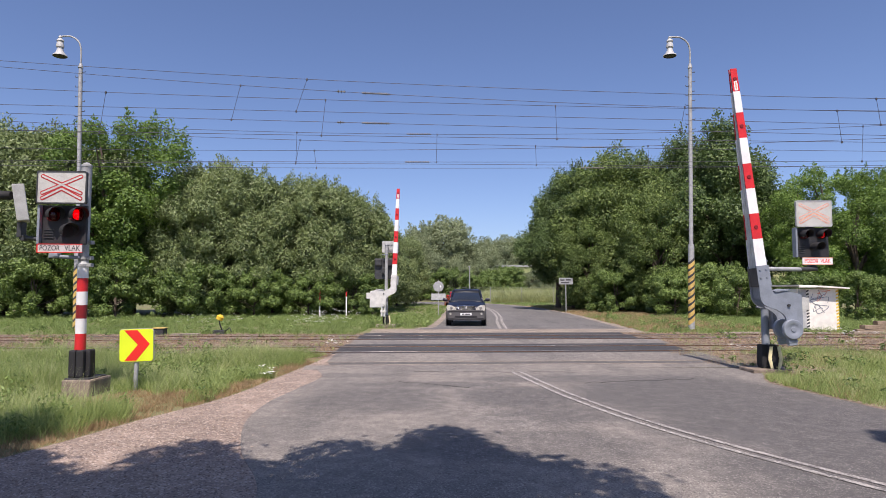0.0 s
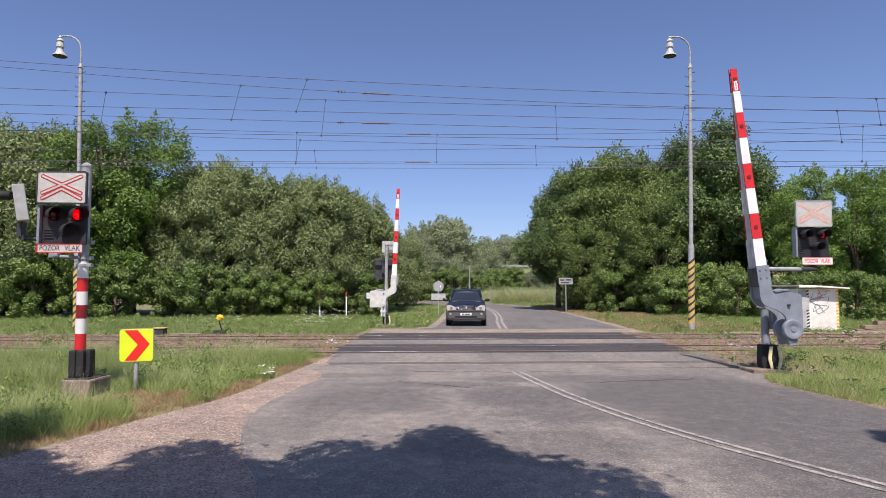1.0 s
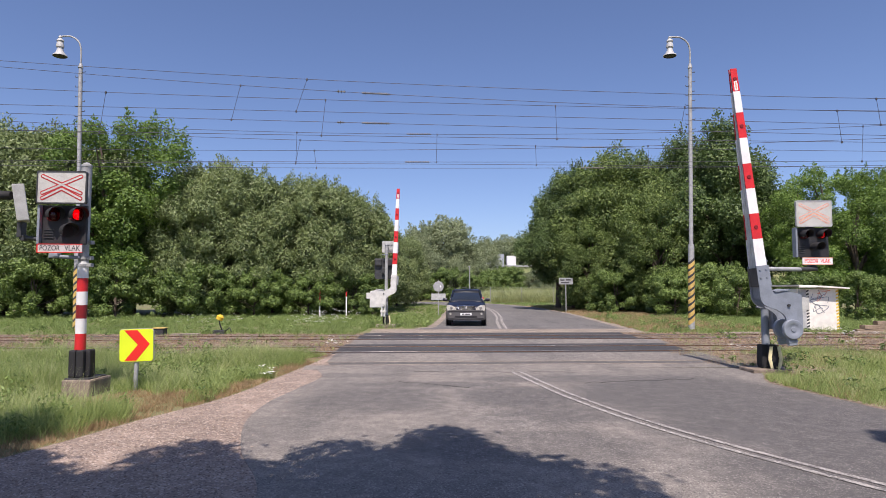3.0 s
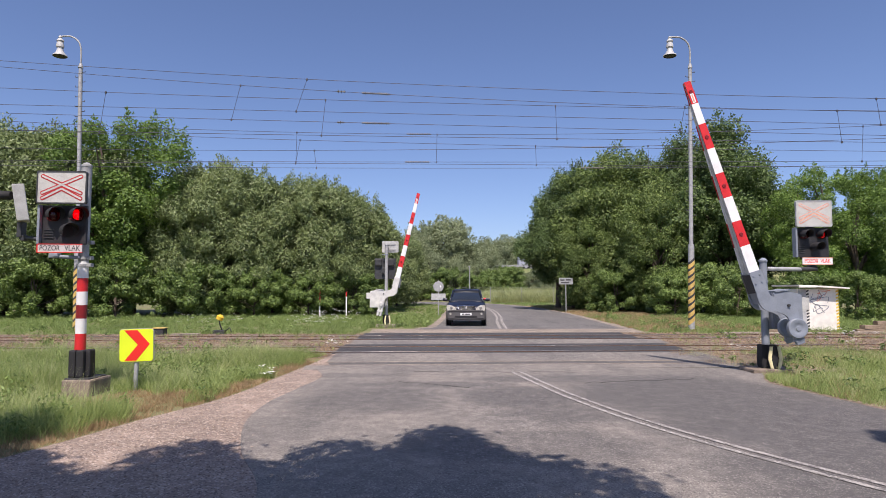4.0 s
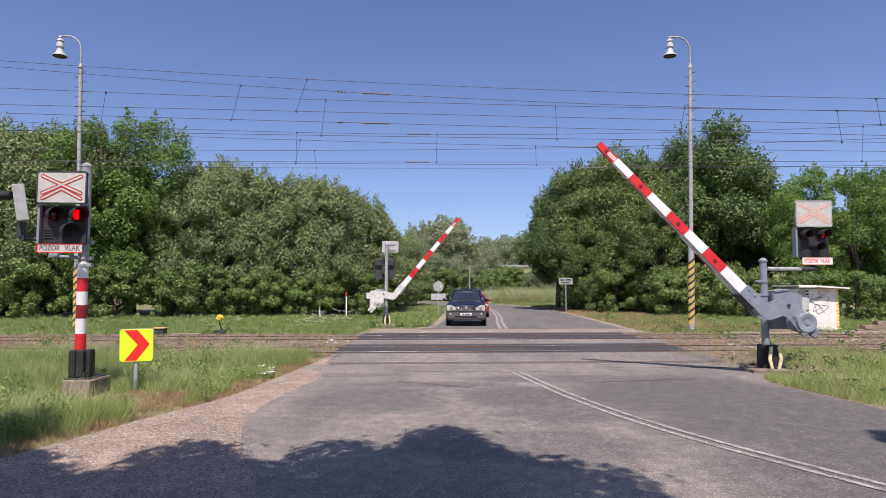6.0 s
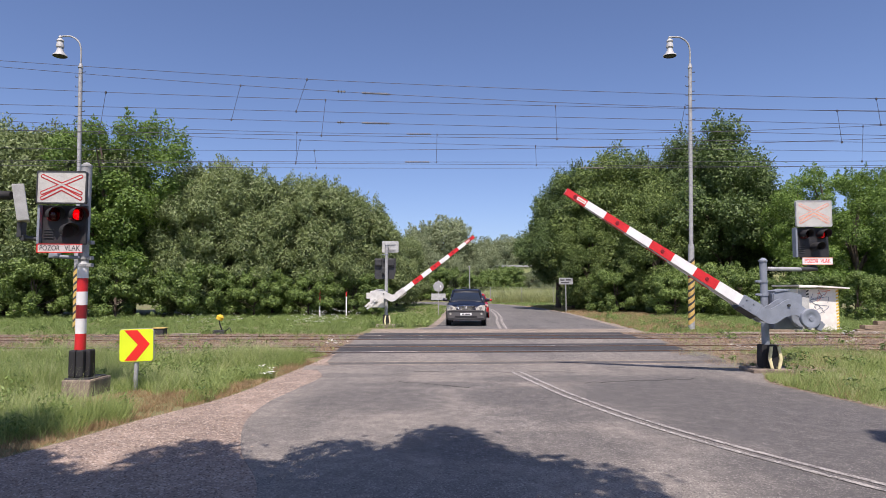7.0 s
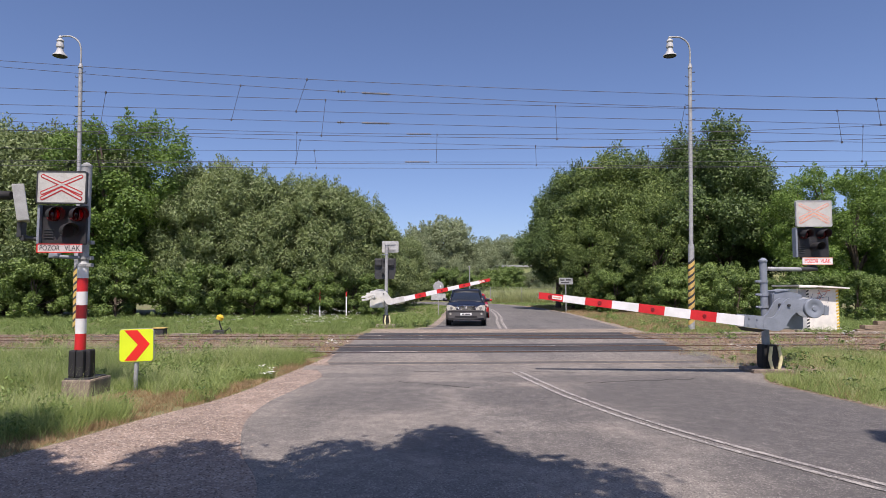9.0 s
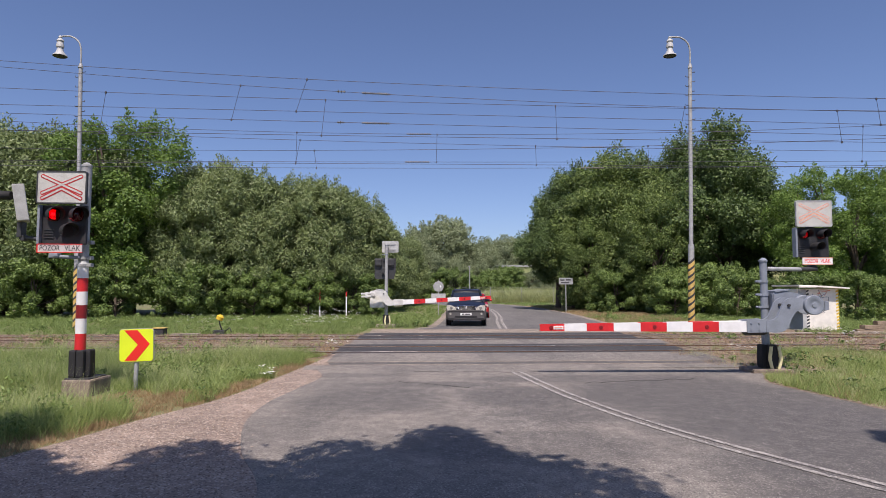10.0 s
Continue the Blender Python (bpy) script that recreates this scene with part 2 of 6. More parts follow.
M = {
    "soil": material("soil", (0.13, 0.16, 0.05), 0.95, 0, 0.6, 0.3, 30, 0.6, second=(0.19, 0.17, 0.085)),
    "asphalt": road_material("asphalt", (0.230, 0.206, 0.181), (0.148, 0.138, 0.129), (0.37, 0.34, 0.305), patches=REPAIRS, patch_tone=(0.088, 0.084, 0.083)),
    "asphalt_new": road_material("asphalt_new", (0.125, 0.117, 0.113), (0.082, 0.078, 0.078), (0.24, 0.22, 0.205), 110),
    "asphalt_far": road_material("asphalt_far", (0.155, 0.148, 0.142), (0.115, 0.11, 0.108), (0.24, 0.23, 0.21), 60),
    "gravel": road_material("gravel", (0.34, 0.262, 0.212), (0.22, 0.168, 0.136), (0.50, 0.42, 0.36), 55, 0.9, (1, 1)),
    "ballast": road_material("ballast", (0.21, 0.155, 0.105), (0.13, 0.092, 0.06), (0.34, 0.27, 0.20), 14, 1.2, (1, 1)),
    "panel": road_material("panel", (0.060, 0.059, 0.062), (0.038, 0.038, 0.042), (0.10, 0.10, 0.10), 70, 0.8, (1.5, 0.2)),
    "kerb": road_material("kerb", (0.32, 0.265, 0.21), (0.23, 0.19, 0.155), (0.42, 0.37, 0.31), 50, 1.1, (1, 1)),
    "marking": road_material("marking", (0.42, 0.395, 0.365), (0.17, 0.158, 0.15), (0.52, 0.49, 0.46), 60, 5.0, (5.0, 4.0)),
    "concrete": material("concrete", (0.27, 0.215, 0.17), 0.9, 0, 6, 0.45, 60, 0.6),
    "rail_rust": material("rail_rust", (0.16, 0.085, 0.05), 0.8, 0.3, 8, 0.4, 80, 0.4),
    "rail_shine": material("rail_shine", (0.42, 0.41, 0.40), 0.36, 1.0, 0.8, 0.5, 60, 0.02),
    "sleeper": material("sleeper", (0.18, 0.145, 0.11), 0.95, 0, 3, 0.4, 50, 0.6),
    "zinc": material("zinc", (0.40, 0.41, 0.41), 0.6, 0.15, 9, 0.25, 50, 0.1),
    "grey_paint": material("grey_paint", (0.235, 0.265, 0.31), 0.5, 0.0, 5, 0.18, 70, 0.1),
    "pale_paint": material("pale_paint", (0.48, 0.49, 0.48), 0.55, 0.0, 7, 0.25, 70, 0.15),
    "dark_paint": material("dark_paint", (0.045, 0.047, 0.05), 0.55, 0.0, 8, 0.35, 70, 0.15),
    "black_rubber": material("black_rubber", (0.02, 0.02, 0.022), 0.75, 0.0, 8, 0.35, 70, 0.2),
    "white": material("white", (0.80, 0.80, 0.79), 0.5, 0.0, 6, 0.12, 60, 0.08),
    "sign_old": material("sign_old", (0.60, 0.57, 0.55), 0.6, 0.0, 4, 0.25, 50, 0.1, second=(0.48, 0.42, 0.41)),
    "panel_black": material("panel_black", (0.022, 0.022, 0.025), 0.6, 0.0, 8, 0.35, 70, 0.15),
    "white_old": material("white_old", (0.52, 0.52, 0.49), 0.6, 0.0, 5, 0.2, 60, 0.1),
    "red": material("red", (0.66, 0.022, 0.025), 0.45, 0.0, 6, 0.2, 60, 0.08),
    "dark_red": material("dark_red", (0.24, 0.012, 0.014), 0.35, 0.0, 6, 0.2, 60, 0.08),
    "faded_red": material("faded_red", (0.70, 0.22, 0.14), 0.6, 0.0, 14, 0.3, 60, 0.08, second=(0.74, 0.46, 0.34)),
    "yellow": material("yellow", (0.80, 0.55, 0.04), 0.55, 0.0, 6, 0.25, 60, 0.1),
    "stripe_yellow": material("stripe_yellow", (0.70, 0.48, 0.14), 0.65, 0.0, 6, 0.35, 60, 0.1),
    "edge_yellow": material("edge_yellow", (0.80, 0.72, 0.42), 0.5, 0.0, 6, 0.25, 60, 0.05),
    "fluorescent": material("fluorescent", (0.72, 0.86, 0.02), 0.45, 0.0, 3, 0.08, 60, 0.02),
    "sign_red": material("sign_red", (0.80, 0.028, 0.02), 0.42, 0.0, 3, 0.1, 60, 0.02),
    "cream": material("cream", (0.84, 0.81, 0.73), 0.75, 0.0, 4, 0.18, 60, 0.25),
    "wood": material("wood", (0.30, 0.23, 0.16), 0.85, 0.0, 6, 0.4, 60, 0.4),
    "bark": material("bark", (0.13, 0.10, 0.075), 0.95, 0.0, 5, 0.4, 30, 0.7),
    "wire": material("wire", (0.085, 0.085, 0.105), 0.6, 0.3, 5, 0.2, 60, 0.0),
    "insulator": material("insulator", (0.19, 0.175, 0.16), 0.4, 0.0, 9, 0.3, 60, 0.0),
    "navy": material("navy", (0.005, 0.007, 0.019), 0.35, 0.0, 2, 0.1, 300, 0.0, coat=0.35),
    "car_red": material("car_red", (0.55, 0.015, 0.02), 0.25, 0.2, 2, 0.1, 300, 0.0, coat=1.0),
    "trim_grey": material("trim_grey", (0.075, 0.073, 0.075), 0.55, 0.0, 4, 0.15, 80, 0.05),
    "bumper_grey": material("bumper_grey", (0.10, 0.096, 0.094), 0.5, 0.0, 4, 0.15, 80, 0.05),
    "bank": material("bank", (0.20, 0.215, 0.085), 0.95, 0, 0.25, 0.3, 3, 0.8, second=(0.12, 0.15, 0.05)),
    "cross_red": material("cross_red", (0.50, 0.035, 0.035), 0.5, 0.0, 8, 0.25, 60, 0.05),
    "barrier_white": material("barrier_white", (0.64, 0.64, 0.61), 0.55, 0.0, 5, 0.2, 60, 0.1),
    "chrome": material("chrome", (0.75, 0.75, 0.76), 0.12, 1.0, 4, 0.1, 60, 0.0),
    "car_glass": material("car_glass", (0.018, 0.022, 0.026), 0.06, 0.0, 2, 0.1, 60, 0.0, coat=1.0),
    "lens_clear": material("lens_clear", (0.66, 0.64, 0.57), 0.12, 0.2, 20, 0.25, 60, 0.0, coat=1.0),
    "tyre": material("tyre", (0.018, 0.018, 0.019), 0.85, 0.0, 9, 0.3, 90, 0.3),
    "alloy": material("alloy", (0.50, 0.51, 0.52), 0.35, 0.8, 5, 0.15, 60, 0.0),
    "truck_grey": material("truck_grey", (0.40, 0.43, 0.49), 0.6, 0.0, 2, 0.15, 40, 0.1),
    "petal": material("petal", (0.80, 0.80, 0.74), 0.7, 0.0, 6, 0.1, 60, 0.0),
    "willow": leaf_material("willow", (0.072, 0.114, 0.034), (0.32, 0.395, 0.165), 0.50, 0.30),
    "bush": leaf_material("bush", (0.052, 0.100, 0.022), (0.250, 0.355, 0.094), 0.55, 0.32),
    "robinia": leaf_material("robinia", (0.044, 0.096, 0.016), (0.205, 0.330, 0.058), 0.6, 0.32),
    "dark_tree": leaf_material("dark_tree", (0.032, 0.068, 0.019), (0.150, 0.225, 0.062), 0.6, 0.25),
    "mixed_tree": leaf_material("mixed_tree", (0.046, 0.090, 0.020), (0.220, 0.300, 0.080), 0.6, 0.3),
    # haze of the distance is mixed into this paler, greyer leaf tone
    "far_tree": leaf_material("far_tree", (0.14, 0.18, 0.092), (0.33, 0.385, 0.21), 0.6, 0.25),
    "grass": leaf_material("grass", (0.125, 0.205, 0.044), (0.42, 0.50, 0.175), 0.6, 0.35),
    "meadow": leaf_material("meadow", (0.115, 0.20, 0.046), (0.31, 0.40, 0.13), 0.6, 0.35),
    "dry_grass": leaf_material("dry_grass", (0.27, 0.165, 0.085), (0.52, 0.39, 0.22), 0.7, 0.3),
    "reed": leaf_material("reed", (0.28, 0.33, 0.14), (0.54, 0.56, 0.28), 0.7, 0.3),
    "stone": stone_material("stone", (0.20, 0.148, 0.118), (0.50, 0.395, 0.33)),
    "ballast_stone": stone_material("ballast_stone", (0.10, 0.068, 0.045), (0.33, 0.25, 0.18)),
    "lamp_faint": glow_material("lamp_faint", (0.55, 0.01, 0.03), 0.9),
    "lamp_well": material("lamp_well", (0.13, 0.008, 0.012), 0.6, 0.0, 8, 0.2, 60, 0.0),
    "lamp_glow": glow_material("lamp_glow", (1.0, 0.02, 0.06), 1.25),
    "lens_red": tinted_glass("lens_red", (0.60, 0.03, 0.04), 0.04),
}


# ---- mesh helpers ----
def part(name, bm, mat, parent=None, label="", matrix=None):
    """Links a bmesh as one mesh object, under a thing or a part."""
    me = bpy.data.meshes.new(name)
    bm.to_mesh(me)
    bm.free()
    me.materials.append(M[mat])
    ob = new(name, me)
    ob.parent = parent
    if matrix is not None:
        ob.matrix_basis = matrix
    if label:
        ob["label"] = label
    return ob


def thing(name, m, label, category, group="", kind=""):
    ob = new(name)
    ob.empty_display_size = 0.2
    ob.matrix_basis = m
    return tagged(ob, label, category, group, kind)


def box(bm, x0, x1, y0, y1, z0, z1, bevel=0.0, turn=None):
    """A box between two corners with worn edges; turn: a matrix on it."""
    g = bmesh.ops.create_cube(bm, size=1.0)
    vs = g["verts"]
    bmesh.ops.scale(bm, vec=(x1 - x0, y1 - y0, z1 - z0), verts=vs)
    bmesh.ops.translate(bm, vec=((x0 + x1) / 2, (y0 + y1) / 2, (z0 + z1) / 2), verts=vs)
    if bevel:
        es = list({e for v in vs for e in v.link_edges})
        r = bmesh.ops.bevel(bm, geom=es, offset=bevel, segments=2, affect="EDGES", profile=0.6)
        vs = list({v for f in r["faces"] for v in f.verts} | {v for v in vs if v.is_valid})
    if turn is not None:
        bmesh.ops.transform(bm, matrix=turn, verts=vs)
    return bm


def rod(bm, a, b, r0, r1=None, seg=12, caps=True):
    """A round bar from a to b."""
    a, b = Vector(a), Vector(b)
    r1 = r0 if r1 is None else r1
    w = (b - a).normalized()
    u = w.orthogonal().normalized()
    v = w.cross(u)
    rings = []
    for p, r in ((a, r0), (b, r1)):
        rings.append([bm.verts.new(p + r * (math.cos(k * math.tau / seg) * u + math.sin(k * math.tau / seg) * v)) for k in range(seg)])
    for k in range(seg):
        f = bm.faces.new((rings[0][k], rings[0][(k + 1) % seg], rings[1][(k + 1) % seg], rings[1][k]))
        f.smooth = True
    if caps:
        bm.faces.new([bm.verts.new(v.co) for v in rings[0][::-1]])
        bm.faces.new([bm.verts.new(v.co) for v in rings[1]])
    return bm


def tube(bm, points, r, seg=8):
    """A bent round bar along points; r: one radius or one for each point."""
    rs = r if isinstance(r, (list, tuple)) else [r] * len(points)
    ps = [Vector(p) for p in points]
    rings = []
    u = None
    for i, p in enumerate(ps):
        w = (ps[min(i + 1, len(ps) - 1)] - ps[max(i - 1, 0)]).normalized()
        u = w.orthogonal().normalized() if u is None else (u - w * u.dot(w)).normalized()
        v = w.cross(u)
        rings.append([bm.verts.new(p + rs[i] * (math.cos(k * math.tau / seg) * u + math.sin(k * math.tau / seg) * v)) for k in range(seg)])
    for q0, q1 in zip(rings, rings[1:]):
        for k in range(seg):
            f = bm.faces.new((q0[k], q0[(k + 1) % seg], q1[(k + 1) % seg], q1[k]))
            f.smooth = True
    bm.faces.new(rings[0][::-1])
    bm.faces.new(rings[-1])
    return bm


def spun(bm, profile, seg=24, m=None):
    """A turned body from (radius, height) pairs round z."""
    def ring(r, z):
        return [bm.verts.new((max(r, 1e-4) * math.cos(k * math.tau / seg), max(r, 1e-4) * math.sin(k * math.tau / seg), z)) for k in range(seg)]

    rings = [ring(*profile[0])]
    last, old = rings[0], None
    bm.faces.new(last[::-1]) if profile[0][0] > 0.001 else None
    for (r0, z0), (r1, z1) in zip(profile, profile[1:]):
        way = Vector((r1 - r0, z1 - z0)).normalized()
        if old is None or way.dot(old) < 0.75:
            last = ring(r0, z0)
            rings.append(last)
        here = ring(r1, z1)
        rings.append(here)
        for k in range(seg):
            f = bm.faces.new((last[k], last[(k + 1) % seg], here[(k + 1) % seg], here[k]))
            f.smooth = True
        last, old = here, way
    if profile[-1][0] > 0.001:
        cap = ring(*profile[-1])
        rings.append(cap)
        bm.faces.new(cap)
    if m is not None:
        bmesh.ops.transform(bm, matrix=m, verts=[v for q in rings for v in q])
    return bm


def plate(bm, outline, y0, y1, m=None):
    """A flat plate with its outline in x and z, from y0 to y1."""
    a = [bm.verts.new((x, y0, z)) for x, z in outline]
    b = [bm.verts.new((x, y1, z)) for x, z in outline]
    n = len(outline)
    fs = [bm.faces.new(a), bm.faces.new(b[::-1])]
    for k in range(n):
        fs.append(bm.faces.new((a[k], b[k], b[(k + 1) % n], a[(k + 1) % n])))
    bmesh.ops.recalc_face_normals(bm, faces=fs)
    if m is not None:
        bmesh.ops.transform(bm, matrix=m, verts=a + b)
    return bm


def loft(bm, rings, close=True):
    """A skin over rings of equal count."""
    rows = [[bm.verts.new(p) for p in q] for q in rings]
    n = len(rows[0])
    for q0, q1 in zip(rows, rows[1:]):
        for k in range(n):
            f = bm.faces.new((q0[k], q0[(k + 1) % n], q1[(k + 1) % n], q1[k]))
            f.smooth = True
    if close:
        bm.faces.new(rows[0][::-1])
        bm.faces.new(rows[-1])
    bmesh.ops.recalc_face_normals(bm, faces=bm.faces[:])
    return bm


def rounded(w, h, r, n=5):
    """A rectangle with round corners, centred, as an outline."""
    out = []
    for cx, cz, a0 in ((w / 2 - r, h / 2 - r, 0), (-w / 2 + r, h / 2 - r, 90), (-w / 2 + r, -h / 2 + r, 180), (w / 2 - r, -h / 2 + r, 270)):
        out += [(cx + r * math.cos(radians(a0 + 90 * k / n)), cz + r * math.sin(radians(a0 + 90 * k / n))) for k in range(n + 1)]
    return out


def spline(points, steps=8):
    """A smooth line through a few control points."""
    ps = [points[0], *points, points[-1]]
    out = []
    for p0, p1, p2, p3 in zip(ps, ps[1:], ps[2:], ps[3:]):
        for k in range(steps):
            t = k / steps
            out.append(tuple(0.5 * (2 * b + (c - a) * t + (2 * a - 5 * b + 4 * c - d) * t * t + (3 * b - a - 3 * c + d) * t ** 3) for a, b, c, d in zip(p0, p1, p2, p3)))
    return out + [points[-1]]


def sheet(bm, outline, z, depth=0.05):
    """A flat slab on the ground with a free outline in x and y."""
    top = [bm.verts.new((x, y, z)) for x, y in outline]
    low = [bm.verts.new((x, y, z - depth)) for x, y in outline]
    f = bm.faces.new(top)
    n = len(outline)
    for k in range(n):
        bm.faces.new((top[k], low[k], low[(k + 1) % n], top[(k + 1) % n]))
    bmesh.ops.recalc_face_normals(bm, faces=bm.faces[:])
    if f.normal.z < 0:
        bmesh.ops.reverse_faces(bm, faces=bm.faces[:])
    bmesh.ops.triangulate(bm, faces=[f])
    return bm


def ribbon(points, half):
    """The outline of a band along a line."""
    left, right = [], []
    for i, p in enumerate(points):
        a, b = Vector(points[max(i - 1, 0)]), Vector(points[min(i + 1, len(points) - 1)])
        d = (b - a).normalized()
        left.append((p[0] - d.y * half, p[1] + d.x * half))
        right.append((p[0] + d.y * half, p[1] - d.x * half))
    return left + right[::-1]


def faces_mesh(name, verts, size):
    """A mesh of many loose faces of equal corner count, quickly. verts: (count, size, 3)."""
    v = np.asarray(verts, dtype=np.float32).reshape(-1, 3)
    n = len(v) // size
    me = bpy.data.meshes.new(name)
    me.vertices.add(len(v))
    me.vertices.foreach_set("co", v.ravel())
    me.loops.add(len(v))
    me.loops.foreach_set("vertex_index", np.arange(len(v), dtype=np.int32))
    me.polygons.add(n)
    me.polygons.foreach_set("loop_start", np.arange(0, len(v), size, dtype=np.int32))
    me.polygons.foreach_set("loop_total", np.full(n, size, dtype=np.int32))
    me.update(calc_edges=True)
    return me


def lettering(words, height, mat, parent, m, name="lettering", width=None):
    """Flat raised letters in the built-in font, facing -y."""
    cu = bpy.data.curves.new(name, "FONT")
    cu.body, cu.size, cu.extrude, cu.align_x, cu.align_y = words, height, 0.002, "CENTER", "CENTER"
    tmp = bpy.data.objects.new(name, cu)
    me = bpy.data.meshes.new_from_object(tmp)
    bpy.data.objects.remove(tmp)
    me.materials.clear()
    me.materials.append(M[mat])
    ob = new(name, me)
    ob.parent = parent
    s = width / ob.dimensions.x if width else 1.0
    me.transform(Matrix.Diagonal((s, 1, 1, 1)))
    ob.matrix_basis = m @ pose(0, 0, 0, 90, 0, 0)
    return ob


# ---- ground, road and crossing ----
LEFT_EDGE = spline([(-1.4, -14), (-1.45, 3.0), (-1.56, 5.2), (-2.18, 6.7), (-2.58, 8.1), (-2.68, 9.4), (-2.55, 10.7), (-2.4, 12.2), (-2.8, 13.5)])
RIGHT_EDGE = spline([(7.0, 13.5), (6.55, 12.6), (6.05, 11.5), (6.12, 10.5), (6.25, 9.6), (6.5, 8.6), (7.7, 7.3), (11.0, 5.6), (17.0, 4.2), (30.0, 3.0)])
GRASS_EDGE = spline([(-14.0, 3.4), (-7.0, 4.9), (-4.9, 6.0), (-4.4, 6.9), (-4.05, 8.2), (-3.5, 9.9), (-3.25, 12.2), (-3.0, 15.0), (-2.9, 16.8)])
FAR_LEFT = spline([(-2.0, 25.8), (-0.55, 27.2), (-0.25, 29.0), (0.10, 35.0), (0.40, 43.0), (0.75, 52.0), (0.6, 60.0), (-1.6, 68.5), (-7.0, 74.0), (-16.0, 77.5), (-45.0, 82.0)])
FAR_RIGHT = spline([(8.0, 25.8), (7.9, 27.6), (8.2, 34.0), (8.6, 43.0), (8.3, 54.0), (7.0, 64.0), (3.0, 75.0), (-5.0, 81.5), (-16.0, 84.5), (-45.0, 89.0)])


def terrain():
    bm = bmesh.new()
    bmesh.ops.create_grid(bm, x_segments=8, y_segments=8, size=2500)
    tagged(part("ground", bm, "soil"), "flat soil under grass that reaches the horizon", "ground", kind="structure")
    road = thing("road", pose(0, 0, 0), "worn grey asphalt country road over a level crossing", "road", kind="structure")
    bm = bmesh.new()
    sheet(bm, LEFT_EDGE + RIGHT_EDGE + [(30, -14)], 0.012)
    part("worn_asphalt", bm, "asphalt", road, "pale worn asphalt with exposed stones")
    bm = bmesh.new()
    sheet(bm, FAR_LEFT + FAR_RIGHT[::-1], 0.012)
    part("far_asphalt", bm, "asphalt_far", road, "smooth grey asphalt bending away behind bushes")
    near_line = spline([(1.52, 12.87), (1.80, 11.25), (2.08, 9.90), (2.50, 8.40), (3.02, 7.07), (3.48, 6.15), (3.90, 5.38), (4.45, 4.45), (5.6, 2.8), (8.0, 0.2)])
    for off in (-0.13, 0.13):
        bm = bmesh.new()
        pair = ribbon(near_line, 0.088)
        sheet(bm, ribbon(pair[:len(near_line)] if off > 0 else pair[:len(near_line) - 1:-1], 0.036), 0.021, 0.004)
        part("centre_line", bm, "marking", road, "worn double white line")
        far = spline([(2.62 + off, 26.6), (2.95 + off, 32.0), (3.5 + off, 38.8), (3.9 + off, 50.0), (3.4 + off, 60.0), (0.8 + off, 70.5), (-6.0, 77.5 + off), (-16.0, 80.5 + off)])
        bm = bmesh.new()
        sheet(bm, ribbon(far, 0.07), 0.017, 0.004)
        part("centre_line", bm, "marking", road, "double white line")
    rnd = random.Random(9)
    for a, b, n in (((-0.6, 12.9), (2.8, 12.8), 12), ((-0.9, 11.6), (0.4, 10.9), 8), ((2.6, 11.4), (4.9, 11.9), 12)):
        line = [(a[0] + (b[0] - a[0]) * t / n + rnd.uniform(-0.07, 0.07), a[1] + (b[1] - a[1]) * t / n + rnd.uniform(-0.07, 0.07)) for t in range(n + 1)]
        bm = bmesh.new()
        sheet(bm, ribbon(line, 0.007), 0.0185, 0.003)
        part("crack", bm, "panel", road, "tarred hairline crack")
    for e, s in ((FAR_LEFT, 1), (FAR_RIGHT, -1)):
        bm = bmesh.new()
        sheet(bm, ribbon([(x - 0.25 * s, y) for x, y in e[6:]], 0.30), 0.008, 0.02)
        part("dry_shoulder", bm, "kerb", road, "pale dry earth shoulder")
    bm = bmesh.new()
    sheet(bm, ribbon([(x + 0.05 + 0.06 * math.sin(3 * y), y + 0.05) for x, y in RIGHT_EDGE], 0.20), 0.007, 0.03)
    part("dry_shoulder", bm, "ballast", road, "dry brown earth shoulder")
    bm = bmesh.new()
    sheet(bm, GRASS_EDGE + [(-1.5, 16.8), (-1.5, 3.0), (-1.4, -14), (-14.0, -14)], 0.005)
    tagged(part("gravel_verge", bm, "gravel"), "pinkish crushed stone verge beside the asphalt", "gravel", kind="structure")

    bm = bmesh.new()
    bare = [(6.3, 12.9), (7.4, 12.3), (8.6, 12.6), (9.3, 13.8), (10.4, 15.2), (11.5, 16.3), (7.2, 16.3), (6.7, 14.6)]
    sheet(bm, spline(bare + bare[:1], 5)[:-1], 0.0055)
    tagged(part("bare_earth", bm, "ballast"), "bare sandy earth beside the barrier footing", "earth", kind="structure")

    # the crossing: asphalt between two tracks, dark panels along the rails
    deck = thing("crossing", pose(0, 0, 0), "level crossing deck with dark panels between rails", "level crossing", kind="structure")
    s = 0.045

    def strip(name, y0, y1, x0, x1, mat, z, label=""):
        bm = bmesh.new()
        sheet(bm, [(x0, y0 + s * x0), (x1, y0 + s * x1), (x1 + 0.15, y1 + s * x1), (x0 - 0.1, y1 + s * x0)], z, 0.12)
        part(name, bm, mat, deck, label)

    strip("deck_asphalt", 13.35, 14.05, -3.0, 6.9, "asphalt", 0.014)
    strip("deck_joint", 14.05, 14.14, -2.6, 6.7, "kerb", 0.018, "pale concrete edge strip")
    strip("deck_asphalt", 14.14, 14.62, -2.6, 6.7, "asphalt_new", 0.013)
    strip("deck_joint", 14.62, 14.72, -2.7, 6.7, "kerb", 0.018, "pale concrete edge strip")
    strip("deck_asphalt", 14.72, 16.55, -2.75, 6.9, "asphalt", 0.020)
    strip("deck_asphalt", 19.2, 20.8, -2.9, 7.2, "asphalt", 0.022)
